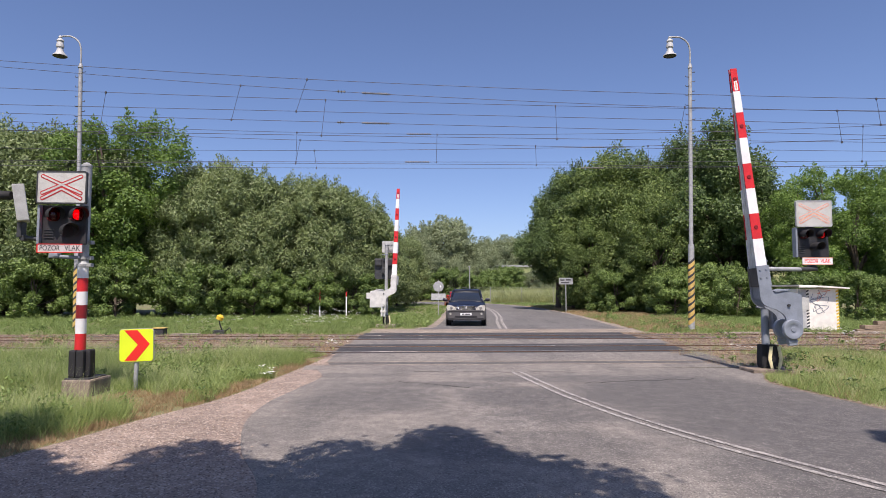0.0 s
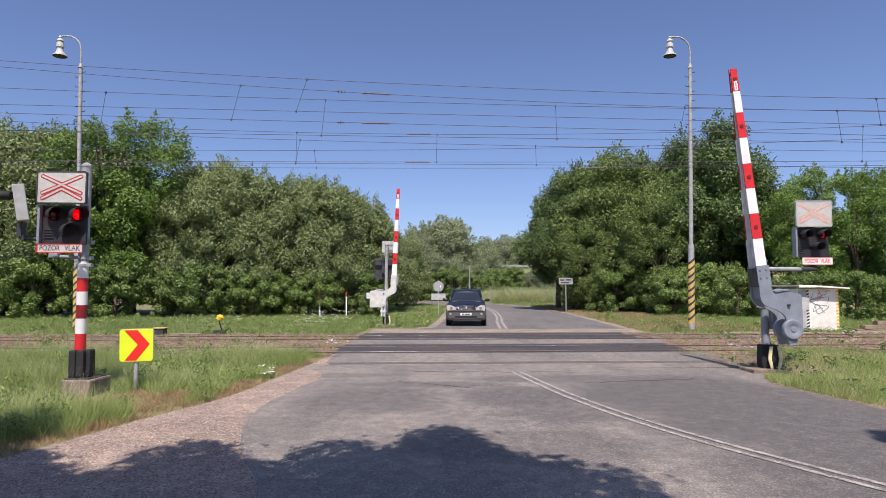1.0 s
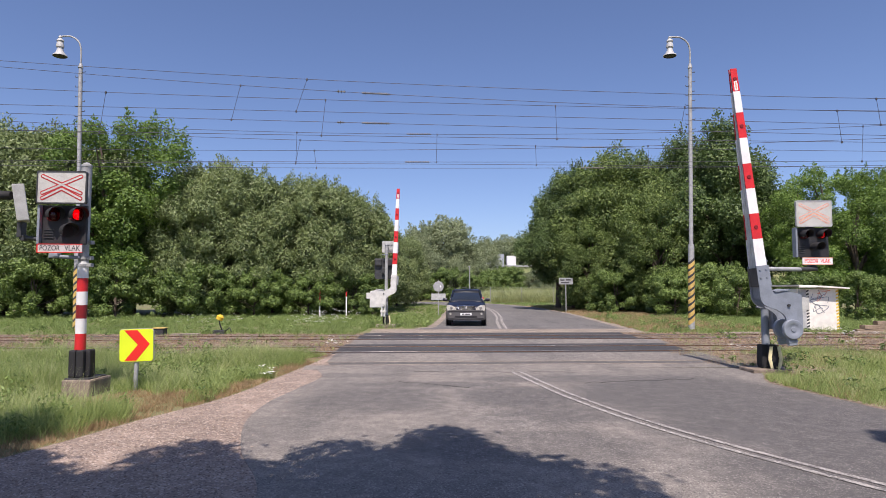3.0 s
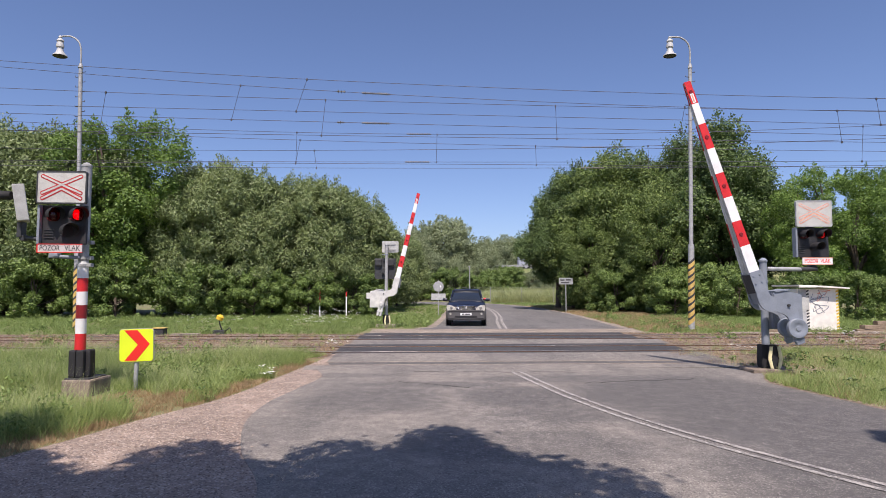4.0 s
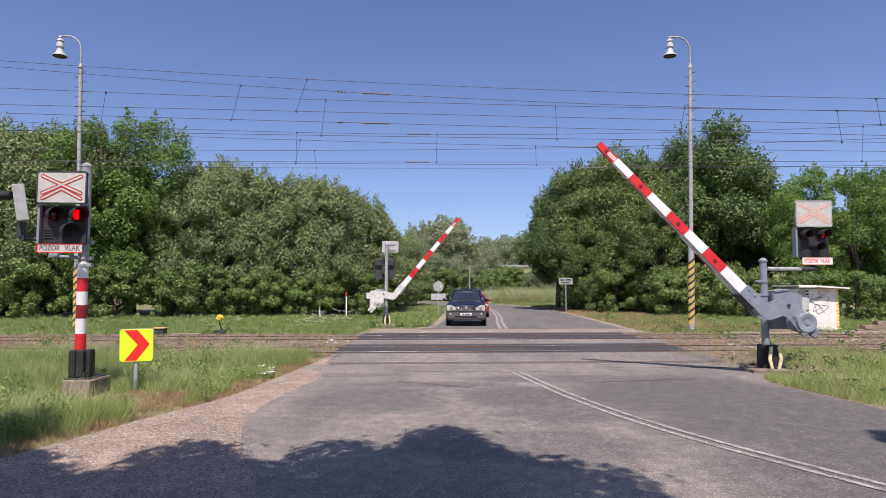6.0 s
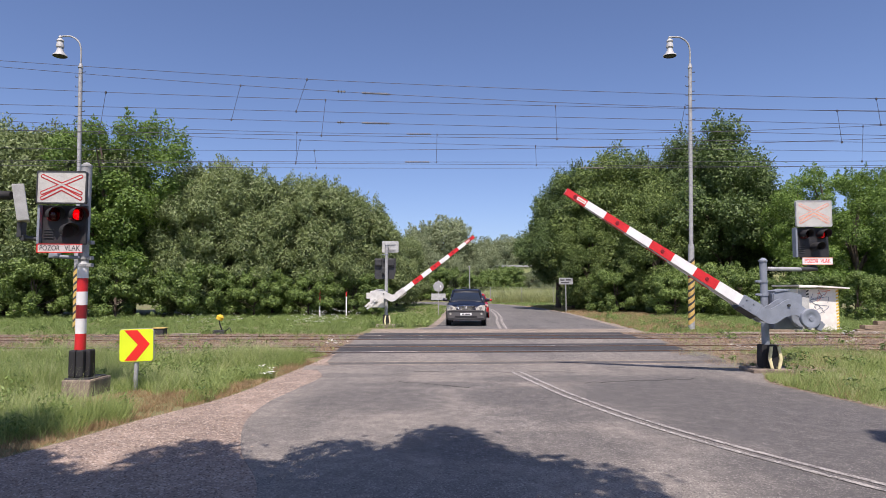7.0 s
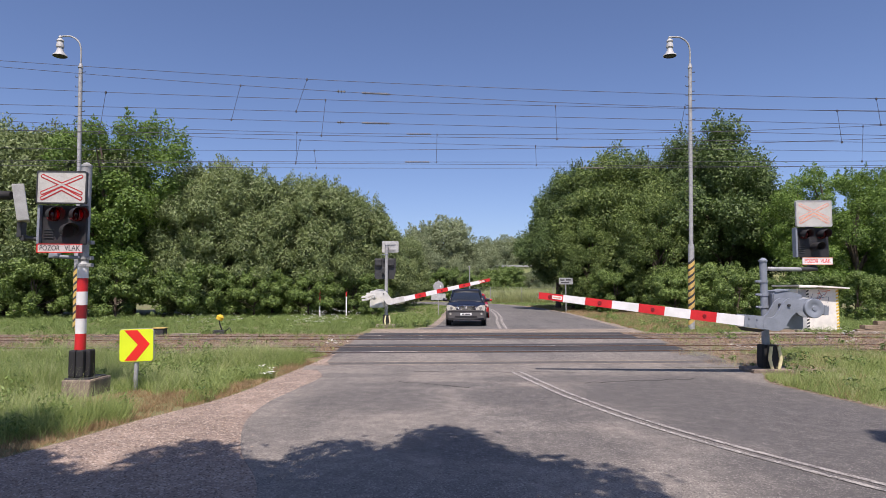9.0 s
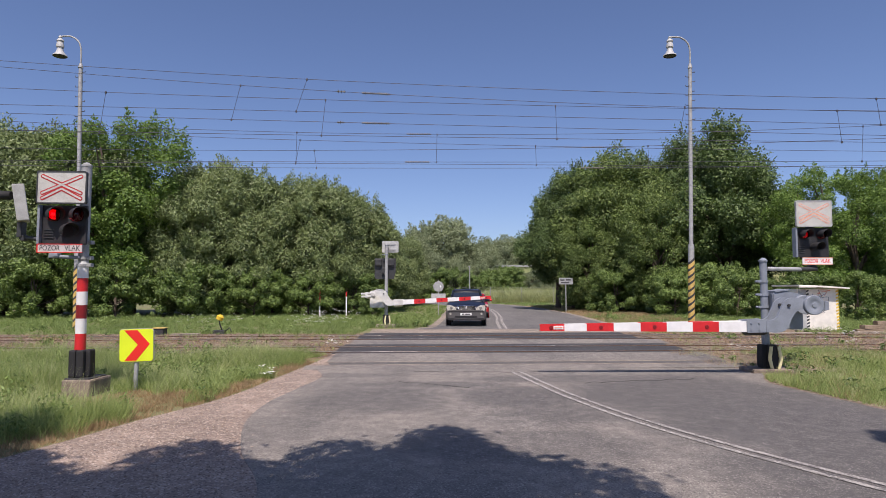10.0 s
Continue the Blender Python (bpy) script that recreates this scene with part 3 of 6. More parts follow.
    strip("deck_asphalt", 24.0, 26.2, -2.9, 8.0, "kerb", 0.022, "sandy worn asphalt behind the far rails")
    # panels, one by one, on each side of the rails
    for base in (17.6, 21.8):
        for y0, y1 in ((base - 1.05 - (0.0 if base < 20 else 0.0), base - 0.79), (base - 0.66, base + 0.66), (base + 0.79, base + (1.6 if base < 20 else 2.2))):
            x = -2.95
            while x < 6.9:
                strip("deck_panel", y0 + 0.006, y1 - 0.006, x + 0.006, min(x + 1.2, 7.0) - 0.150, "panel", 0.020 + random.uniform(-0.002, 0.003))
                x += 1.2 - 0.14


def rails():
    s = 0.045
    profile = [(-0.07, 0.0), (0.07, 0.0), (0.07, 0.012), (0.012, 0.03), (0.012, 0.115), (0.036, 0.125), (0.036, 0.152), (-0.036, 0.152), (-0.036, 0.125), (-0.012, 0.115), (-0.012, 0.03), (-0.07, 0.012)]
    for base in (17.6, 21.8):
        bm = bmesh.new()
        a = [(-90, base - 2.0 - 90 * s), (90, base - 2.0 + 90 * s), (90, base + 2.2 + 90 * s), (-90, base + 2.2 - 90 * s)]
        sheet(bm, a, 0.004 if base < 20 else 0.0065)
        track = thing("track", pose(0, 0, 0), "railway track with rusty rails on overgrown ballast", "railway track", "two tracks", "structure")
        part("ballast", bm, "ballast", track, "brown overgrown stone ballast")
        for side in (-0.75, 0.75):
            bm = bmesh.new()
            loft(bm, [[(x, base + side + s * x + py, -0.125 + 0.01 + pz) for py, pz in profile] for x in np.linspace(-90, 90, 3)])
            for f in bm.faces:
                f.smooth = False
            rail = part("rail", bm, "rail_rust", track, "rusty steel rail")
            bm = bmesh.new()
            loft(bm, [[(x, base + side + s * x + py, pz) for py, pz in ((-0.030, 0.036), (0.030, 0.036), (0.026, 0.041), (-0.026, 0.041))] for x in (-90, 90)])
            part("running_face", bm, "rail_shine", rail, "bright worn top of the rail")
        bm = bmesh.new()
        bmesh.ops.create_cube(bm, size=1)
        bmesh.ops.scale(bm, vec=(0.24, 2.5, 0.14), verts=bm.verts[:])
        first = part("sleeper", bm, "sleeper", track)
        first.matrix_basis = pose(-3.6, base - 3.6 * s, -0.055, 0, 0, 2.6)
        for k in range(-45, 60):
            x = 0.62 * k
            if -3.4 < x < 7.4:
                continue
            o = bpy.data.objects.new("sleeper", first.data)
            scene.collection.objects.link(o)
            o.parent = track
            o.matrix_basis = pose(x, base + s * x, -0.055 + random.uniform(-0.006, 0.006), 0, 0, 2.6 + random.uniform(-1, 1))


# ---- crossing signals ----
def cross_board(parent, w, h, mat_bar, y=0.0, frame_mat="dark_paint", z0=0.0):
    """White board with an outlined double-track cross, its lower edge at z0, facing -y."""
    bm = bmesh.new()
    plate(bm, [(x, z + z0 + h / 2) for x, z in rounded(w, h, 0.03)], y - 0.012, y + 0.03)
    board = part("cross_board", bm, "white_old", parent, "pale board with an outlined cross")
    bm = bmesh.new()
    o, i = rounded(w + 0.02, h + 0.02, 0.035), rounded(w - 0.02, h - 0.02, 0.025)
    for k in range(len(o)):
        q = (o[k], o[(k + 1) % len(o)], i[(k + 1) % len(i)], i[k])
        bm.faces.new([bm.verts.new((x, y - 0.02, z + z0 + h / 2)) for x, z in q])
        bm.faces.new([bm.verts.new((x, y + 0.035, z + z0 + h / 2)) for x, z in (o[k], o[(k + 1) % len(o)])] + [bm.verts.new((x, y - 0.02, z + z0 + h / 2)) for x, z in (o[(k + 1) % len(o)], o[k])])
    bmesh.ops.remove_doubles(bm, verts=bm.verts[:], dist=1e-5)
    part("rim", bm, frame_mat, board, "thin edge rim")
    c = z0 + h / 2
    X, Z = w * 0.41, h * 0.36
    arms = [((-X, Z), (X, -Z * 0.55)), ((X, Z), (-X, -Z * 0.55)), ((0, -Z * 0.12), (X, -Z * 1.02)), ((0, -Z * 0.12), (-X, -Z * 1.02))]
    for width, mat, lift in ((0.068, mat_bar, 0.002), (0.030, "white_old", 0.0045)):
        for j, ((xa, za), (xb, zb)) in enumerate(arms):
            lift += 0.0004
            bm = bmesh.new()
            n = Vector((xb - xa, zb - za))
            length, ang = n.length + (0.03 if width > 0.05 else -0.0), math.atan2(zb - za, xb - xa)
            q = rounded(length, width, width * 0.45)
            ca, sa = math.cos(ang), math.sin(ang)
            plate(bm, [((xa + xb) / 2 + x * ca - z * sa, c + (za + zb) / 2 + x * sa + z * ca) for x, z in q], y - 0.012 - lift, y - 0.011)
            part("cross_bar", bm, mat, board, "outlined cross stroke")
    return board


def signal_head(parent, w, h, y, z0, hood=0.115, aim=0, glow="lamp_glow"):
    """Dark lamp panel: two red lamps above, one blind lamp below. Returns the two glowing inserts."""
    bm = bmesh.new()
    box(bm, -w / 2, w / 2, y + 0.10, y + 0.16, z0, z0 + h, 0.012)
    back = part("lamp_panel", bm, "panel_black", parent, "matt black lamp panel")
    bm = bmesh.new()
    box(bm, -w / 2 - 0.03, -w / 2 + 0.012, y + 0.02, y + 0.17, z0, z0 + h, 0.008)
    part("side_panel", bm, "grey_paint", parent, "grey metal edge")
    for k in range(4):
        bm = bmesh.new()
        box(bm, -w / 2 + 0.05, -w / 2 + 0.20, y + 0.085, y + 0.102, z0 + 0.10 + 0.045 * k, z0 + 0.112 + 0.045 * k)
        part("louvre", bm, "dark_paint", back)
    inserts = []
    for cx, cz, lit in ((-0.5 * w + 0.25 * w, z0 + h * 0.76, True), (0.5 * w - 0.23 * w, z0 + h * 0.76, True), (0.07 * w, z0 + h * 0.34, False)):
        bm = bmesh.new()
        # open-bottomed hood: upper three quarters of a cone
        n, n0, n1 = 18, -30, 210
        prof = [(hood * 1.0, 0.10), (hood * 1.06, -0.10)]
        rows = [[(cx + r * math.cos(radians(n0 + (n1 - n0) * k / n)), y + yy - (0.05 * math.sin(radians(n0 + (n1 - n0) * k / n)) if yy < 0 else 0), cz + r * math.sin(radians(n0 + (n1 - n0) * k / n))) for k in range(n + 1)] for r, yy in prof]
        inner = [[(cx + (x - cx) * 0.94, yy, cz + (z - cz) * 0.94) for x, yy, z in q] for q in rows]
        for q0, q1, flip in ((rows[0], rows[1], 0), (inner[1], inner[0], 0), (rows[1], inner[1], 0)):
            a, b = [bm.verts.new(p) for p in q0], [bm.verts.new(p) for p in q1]
            for k in range(n):
                f = bm.faces.new((a[k], a[k + 1], b[k + 1], b[k]))
                f.smooth = True
        spot = Vector((cx, y + 0.10, cz))
        turn = Matrix.Translation(spot) @ pose(0, 0, 0, 0, 0, aim) @ Matrix.Translation(-spot)
        part("hood", bm, "black_rubber", parent, "black lamp hood", turn)
        bm = bmesh.new()
        spun(bm, [(hood * 0.94, -0.02), (hood * 0.94, 0.02)], 24, pose(cx, y + 0.105, cz, 90, 0, 0))
        part("reflector", bm, "lamp_well" if lit else "black_rubber", parent, "dark lamp well")
        if lit:
            bm = bmesh.new()
            spun(bm, [(0.0, -0.012), (hood * 0.72, -0.012)], 24, pose(0, 0, 0, -90, 0, 0))
            ins = part("lamp_insert", bm, glow, parent, "glowing red lamp insert")
            ins.matrix_basis = turn @ pose(cx, y + 0.066, cz)
            bm = bmesh.new()
            spun(bm, [(hood * 0.90, -0.008), (hood * 0.90, 0.008)], 24, pose(0, -0.002, 0, 90, 0, 0))
            part("insert_back", bm, "lamp_well", ins, "dark back of the insert")
            inserts.append(ins)
            bm = bmesh.new()
            spun(bm, [(hood * 0.93, -0.004), (hood * 0.80, 0.012), (0.0, 0.022)], 24, pose(cx, y + 0.035, cz, 90, 0, 0))
            lens = part("lens", bm, "lens_red", parent, "red signal lens", turn)
            lens.visible_shadow = False
    return inserts


FLASH = {}


def left_signal():
    sig = thing("warning_signal", pose(-6.02, 10.2, 0), "crossing signal with red lamps on a striped post", "crossing signal", "crossing signals")
    bm = bmesh.new()
    box(bm, -0.16, 0.31, -0.22, 0.42, -0.1, 0.27, 0.035)
    part("footing", bm, "concrete", sig, "weathered concrete block")
    bm = bmesh.new()
    box(bm, -0.14, 0.27, -0.17, 0.34, 0.26, 0.29, 0.005)
    part("base_plate", bm, "dark_paint", sig)
    for x0, x1, y0 in ((-0.115, 0.0, -0.13), (0.004, 0.13, -0.13), (0.07, 0.20, -0.05)):
        bm = bmesh.new()
        box(bm, x0, x1, y0, y0 + 0.17, 0.29, 0.74, 0.03)
        part("base_cover", bm, "black_rubber", sig, "black ribbed plastic base cover")
    zs = [0.74, 1.005, 1.253, 1.476, 1.70, 1.923, 2.20]
    for k, (z0, z1) in enumerate(zip(zs, zs[1:])):
        bm = bmesh.new()
        rod(bm, (0, 0, z0), (0, 0, z1), 0.083, seg=24)
        part("post_band", bm, ("red", "white", "dark_red", "white", "red", "white")[k], sig, "painted band of the post")
    bm = bmesh.new()
    rod(bm, (0, 0, 2.20), (0, 0, 3.80), 0.080, seg=24)
    spun(bm, [(0.088, 3.80), (0.088, 3.83), (0.03, 3.87), (0.0, 3.88)], 24)
    part("post_top", bm, "zinc", sig, "galvanised upper post with a cap")
    for z in (2.14, 2.26, 2.52):
        bm = bmesh.new()
        rod(bm, (0, 0, z - 0.02), (0, 0, z + 0.02), 0.098, seg=20)
        box(bm, 0.08, 0.15, -0.05, 0.05, z - 0.03, z + 0.03, 0.008)
        part("clamp", bm, "zinc", sig, "steel pipe clamp")
    bm = bmesh.new()
    rod(bm, (-0.42, -0.16, 2.28), (0.0, -0.10, 2.26), 0.03)
    box(bm, -0.45, -0.30, -0.22, -0.10, 2.25, 2.33, 0.01)
    part("bracket", bm, "grey_paint", sig)
    head = pose(-0.212, -0.24, -0.06, 0, 0, 5)
    lamps = signal_head(sig, 0.705, 0.64, -0.08, 2.535, 0.118, 44)
    for ob in sig.children:
        if ob.name.split(".")[0] in ("lamp_panel", "side_panel", "hood", "reflector", "lens"):
            ob.matrix_basis = head @ ob.matrix_basis
    for ins in lamps:
        ins.matrix_basis = head @ ins.matrix_basis
    FLASH["left"] = lamps
    b = cross_board(sig, 0.76, 0.52, "cross_red", -0.08, z0=3.20)
    b.matrix_basis = head
    bm = bmesh.new()
    box(bm, -0.345, 0.345, -0.012, 0.012, -0.068, 0.068, 0.006)
    p = part("text_plate", bm, "sign_old", sig, "faded white warning plate with a red rim", matrix=head @ pose(0.01, -0.09, 2.462))
    for x0, x1, z0, z1 in ((-0.35, 0.35, 0.061, 0.072), (-0.35, 0.35, -0.072, -0.061), (-0.355, -0.338, -0.072, 0.072)):
        bm = bmesh.new()
        box(bm, x0, x1, -0.017, 0.01, z0, z1)
        part("plate_rim", bm, "sign_red", p)
    lettering("POZOR", 0.12, "trim_grey", p, pose(-0.155, -0.014, 0), width=0.31)
    lettering("VLAK", 0.12, "trim_grey", p, pose(0.195, -0.014, 0), width=0.24)
    # the head that faces the side road, seen edge-on
    bm = bmesh.new()
    box(bm, -0.085, 0.085, -0.26, 0.26, -0.30, 0.30, 0.012, pose(-1.02, -0.1, 3.16, 0, 0, 33) @ pose(0, 0, 0, 0, -9, 0))
    part("side_board", bm, "pale_paint", sig, "grey back of a second signal board")
    bm = bmesh.new()
    tube(bm, [(-2.3, -0.15, 3.30), (-1.6, -0.12, 3.31), (-1.18, -0.1, 3.30)], [0.09, 0.085, 0.07])
    part("side_hood", bm, "black_rubber", sig, "long black lamp hood")
    bm = bmesh.new()
    box(bm, -1.05, -0.97, -0.14, 0.0, 2.60, 2.86, 0.015, None)
    rod(bm, (-1.02, -0.08, 2.60), (-0.60, -0.06, 2.56), 0.035)
    box(bm, -1.0, -0.92, -0.12, -0.02, 2.54, 2.64, 0.02)
    part("side_bracket", bm, "dark_paint", sig, "dark bracket with bolts")


def right_signal():
    sig = thing("warning_signal", pose(8.18, 13.5, 0), "crossing signal with faded cross on a steel bracket", "crossing signal", "crossing signals")
    FLASH["right"] = signal_head(sig, 0.74, 0.66, -0.12, 2.44, 0.10, 8, "lamp_faint")
    cross_board(sig, 0.77, 0.56, "faded_red", -0.12, "pale_paint", 3.12)
    bm = bmesh.new()
    box(bm, -0.33, 0.33, -0.012, 0.012, -0.075, 0.075, 0.006)
    p = part("text_plate", bm, "white", sig, "white warning plate", matrix=pose(0.03, -0.14, 2.35))
    for x0, x1, z0, z1 in ((-0.335, 0.335, 0.066, 0.08), (-0.335, 0.335, -0.08, -0.066)):
        bm = bmesh.new()
        box(bm, x0, x1, -0.017, 0.01, z0, z1)
        part("plate_rim", bm, "faded_red", p)
    lettering("POZOR", 0.125, "sign_red", p, pose(-0.14, -0.014, 0), width=0.29)
    lettering("VLAK", 0.125, "sign_red", p, pose(0.17, -0.014, 0), width=0.22)
    bm = bmesh.new()
    rod(bm, (-1.25, -0.45, 2.17), (-0.3, -0.12, 2.17), 0.045)
    part("bracket_tube", bm, "zinc", sig, "galvanised bracket tube")
    bm = bmesh.new()
    rod(bm, (-0.5, -0.16, 2.17), (0.05, -0.06, 2.18), 0.05)
    spun(bm, [(0.05, 2.15), (0.09, 2.24), (0.05, 2.30)], 16)
    box(bm, -0.06, 0.06, 0.0, 0.12, 2.2, 3.3, 0.01)
    # dark paint here stands for the shade on this half of the bracket
    part("bracket_neck", bm, "dark_paint", sig, "bracket neck in a dark tone for shade")


# ---- barriers ----
BARRIER = {}


def barrier_arm(parent, ln, mirror, paint, pivot):
    """The swinging arm about its axle: striped boom, cranked fork, counterweights."""
    q = -1 if not mirror else 1
    arm = new("arm")
    arm.parent = parent
    arm["label"] = "red and white boom on a cranked fork"
    arm.matrix_basis = pivot
    k = ln / 4.90
    xs = [v * k for v in (4.97, 4.48, 4.03, 3.49, 2.95, 2.43, 1.91, 1.39, 0.80)]

    def hgt(x):
        return 0.135 + (0.215 - 0.135) * (4.90 * k - x) / (4.16 * k)

    def thick(x):
        return 0.035 + 0.115 * (4.90 * k - x) / (4.16 * k)

    core = []
    for x in (xs[0], xs[-1]):
        h, w = hgt(x) / 2 - 0.012, thick(x) - 0.008
        core.append([(q * x, y, -0.42 + z) for y, z in ((-w, -h), (-0.012, -h), (-0.012, -h + 0.03), (0.012, -h + 0.03), (0.012, -h), (w, -h), (w, h), (-w, h))])
    bm = loft(bmesh.new(), core)
    for f in bm.faces:
        f.smooth = False
    part("boom_core", bm, "barrier_white", arm, "pale grey boom core with a slot")
    for i, (xa, xb) in enumerate(zip(xs, xs[1:])):
        bm = bmesh.new()
        zc = -0.42
        ha, hb = hgt(xa) / 2, hgt(xb) / 2
        ya, yb = thick(xa), thick(xb)
        for face in (1, -1):
            bm = bmesh.new()
            a = [(q * xa, face * ya + y, zc + z * ha) for y, z in ((-0.012, -1), (0.012, -1), (0.012, 1), (-0.012, 1))]
            b = [(q * xb, face * yb + y, zc + z * hb) for y, z in ((-0.012, -1), (0.012, -1), (0.012, 1), (-0.012, 1))]
            loft(bm, [a, b])
            for f in bm.faces:
                f.smooth = False
            seg = part("boom_band", bm, "red" if i % 2 == 0 else "white", arm, "painted band of the boom")
        if i % 2 == 0:
            bm = bmesh.new()
            xm = (xa + xb) / 2 - (0.02 if i else -0.02)
            spun(bm, [(0.0, -0.012), (0.036, -0.012), (0.042, 0.0)], 16, pose(q * xm, -thick(xm) - 0.014, zc, 90, 0, 0) @ pose(0, 0, 0, 180, 0, 0))
            part("boom_lamp", bm, "dark_red", seg, "small round dark red lamp")
        if i == 0:
            bm = bmesh.new()
            yt = -thick(xb) - 0.012
            plate(bm, [(q * (xb + 0.02), zc - 0.035), (q * (xb + 0.22), zc - 0.035), (q * (xb + 0.22), zc + 0.035), (q * (xb + 0.02), zc + 0.035)], yt - 0.004, yt + 0.006)
            part("boom_tag", bm, "white", seg, "small white tag with unreadable print")
            bm = bmesh.new()
            plate(bm, [(q * (xb + 0.04), zc - 0.015), (q * (xb + 0.20), zc - 0.015), (q * (xb + 0.20), zc + 0.015), (q * (xb + 0.04), zc + 0.015)], yt - 0.006, yt - 0.003)
            part("tag_print", bm, "faded_red", seg)
    # clamp and cranked fork, one cheek on each side
    for y0, y1 in ((-0.185, -0.145), (0.145, 0.185)):
        bm = bmesh.new()
        plate(bm, [(q * 0.84, -0.54), (q * 0.84, -0.29), (q * 0.42, -0.275), (q * 0.42, -0.535)], y0, y1)
        clamp = part("boom_clamp", bm, paint, arm, "boom clamp with bolts")
        for bx, bz in ((0.76, -0.35), (0.76, -0.48), (0.60, -0.35), (0.60, -0.48)):
            part("bolt", spun(bmesh.new(), [(0.018, -0.01), (0.018, 0.01)], 8, pose(q * bx, y0 - 0.006, bz, 90, 0, 0)), paint, clamp)
    bm = bmesh.new()
    plate(bm, [(-0.185, -0.545), (0.0, -0.61), (0.185, -0.545)], 0.42, 0.80, pose(0, 0, 0, 0, 0, -90 if q > 0 else 90))
    # the near yoke plate's dark colour carries the shade it lies in
    part("yoke_gable", bm, "dark_paint" if not mirror else paint, arm, "folded yoke plate")
    crank = [(0.46, -0.30), (0.46, -0.53), (0.20, -0.54), (0.04, -0.46), (-0.07, -0.24), (-0.20, -0.10), (-0.34, -0.08), (-0.48, -0.09), (-0.50, 0.09), (-0.26, 0.14), (-0.02, 0.14), (0.09, 0.06), (0.17, -0.10), (0.28, -0.27)]
    crank = spline([crank[0], crank[1]], 1)[:-1] + spline(crank[1:9], 4)[:-1] + spline(crank[8:] + crank[:1], 4)[:-1]
    for y in (-0.17, 0.17):
        bm = bmesh.new()
        plate(bm, [(q * x, z) for x, z in crank], y - 0.025, y + 0.025)
        part("fork_cheek", bm, paint, arm, "cast cranked fork cheek")
        bm = bmesh.new()
        dr = 0.40 if mirror else 1.0
        spun(bm, [(a * dr, b) for a, b in [(0.0, -0.05), (0.185, -0.05), (0.195, -0.04), (0.195, 0.04), (0.185, 0.05), (0.11, 0.05), (0.10, 0.042), (0.05, 0.042), (0.045, 0.055), (0.0, 0.055)]], 28, pose(q * -0.48, y - 0.05, 0.0, 90, 0, 0))
        part("counterweight", bm, paint, arm, "round cast counterweight")
        bm = bmesh.new()
        if mirror:
            for z0, z1 in ((-0.11, -0.035), (0.015, 0.09)):
                box(bm, -1.00, -0.40, y - 0.05, y + 0.03, z0, z1, 0.012)
            box(bm, -0.82, -0.74, y - 0.06, y + 0.04, -0.13, 0.11, 0.01)
        else:
            box(bm, 0.52, 0.80, y - 0.05, y + 0.03, -0.10, 0.07, 0.012)
            box(bm, 0.70, 0.74, y - 0.06, y + 0.04, -0.11, 0.08, 0.006)
        part("weight_bar", bm, paint, arm, "slotted counterweight bar")
        bm = bmesh.new()
        spun(bm, [(0.03, -0.02), (0.03, 0.02)], 12, pose(0, y - 0.035, 0, 90, 0, 0))
        part("axle_bolt", bm, "dark_paint", arm)
    bm = bmesh.new()
    plate(bm, [(q * 0.44, -0.51), (q * 0.18, -0.51), (q * 0.18, -0.47), (q * 0.44, -0.47)], -0.14, 0.14)
    part("fork_web", bm, paint, arm)
    return arm


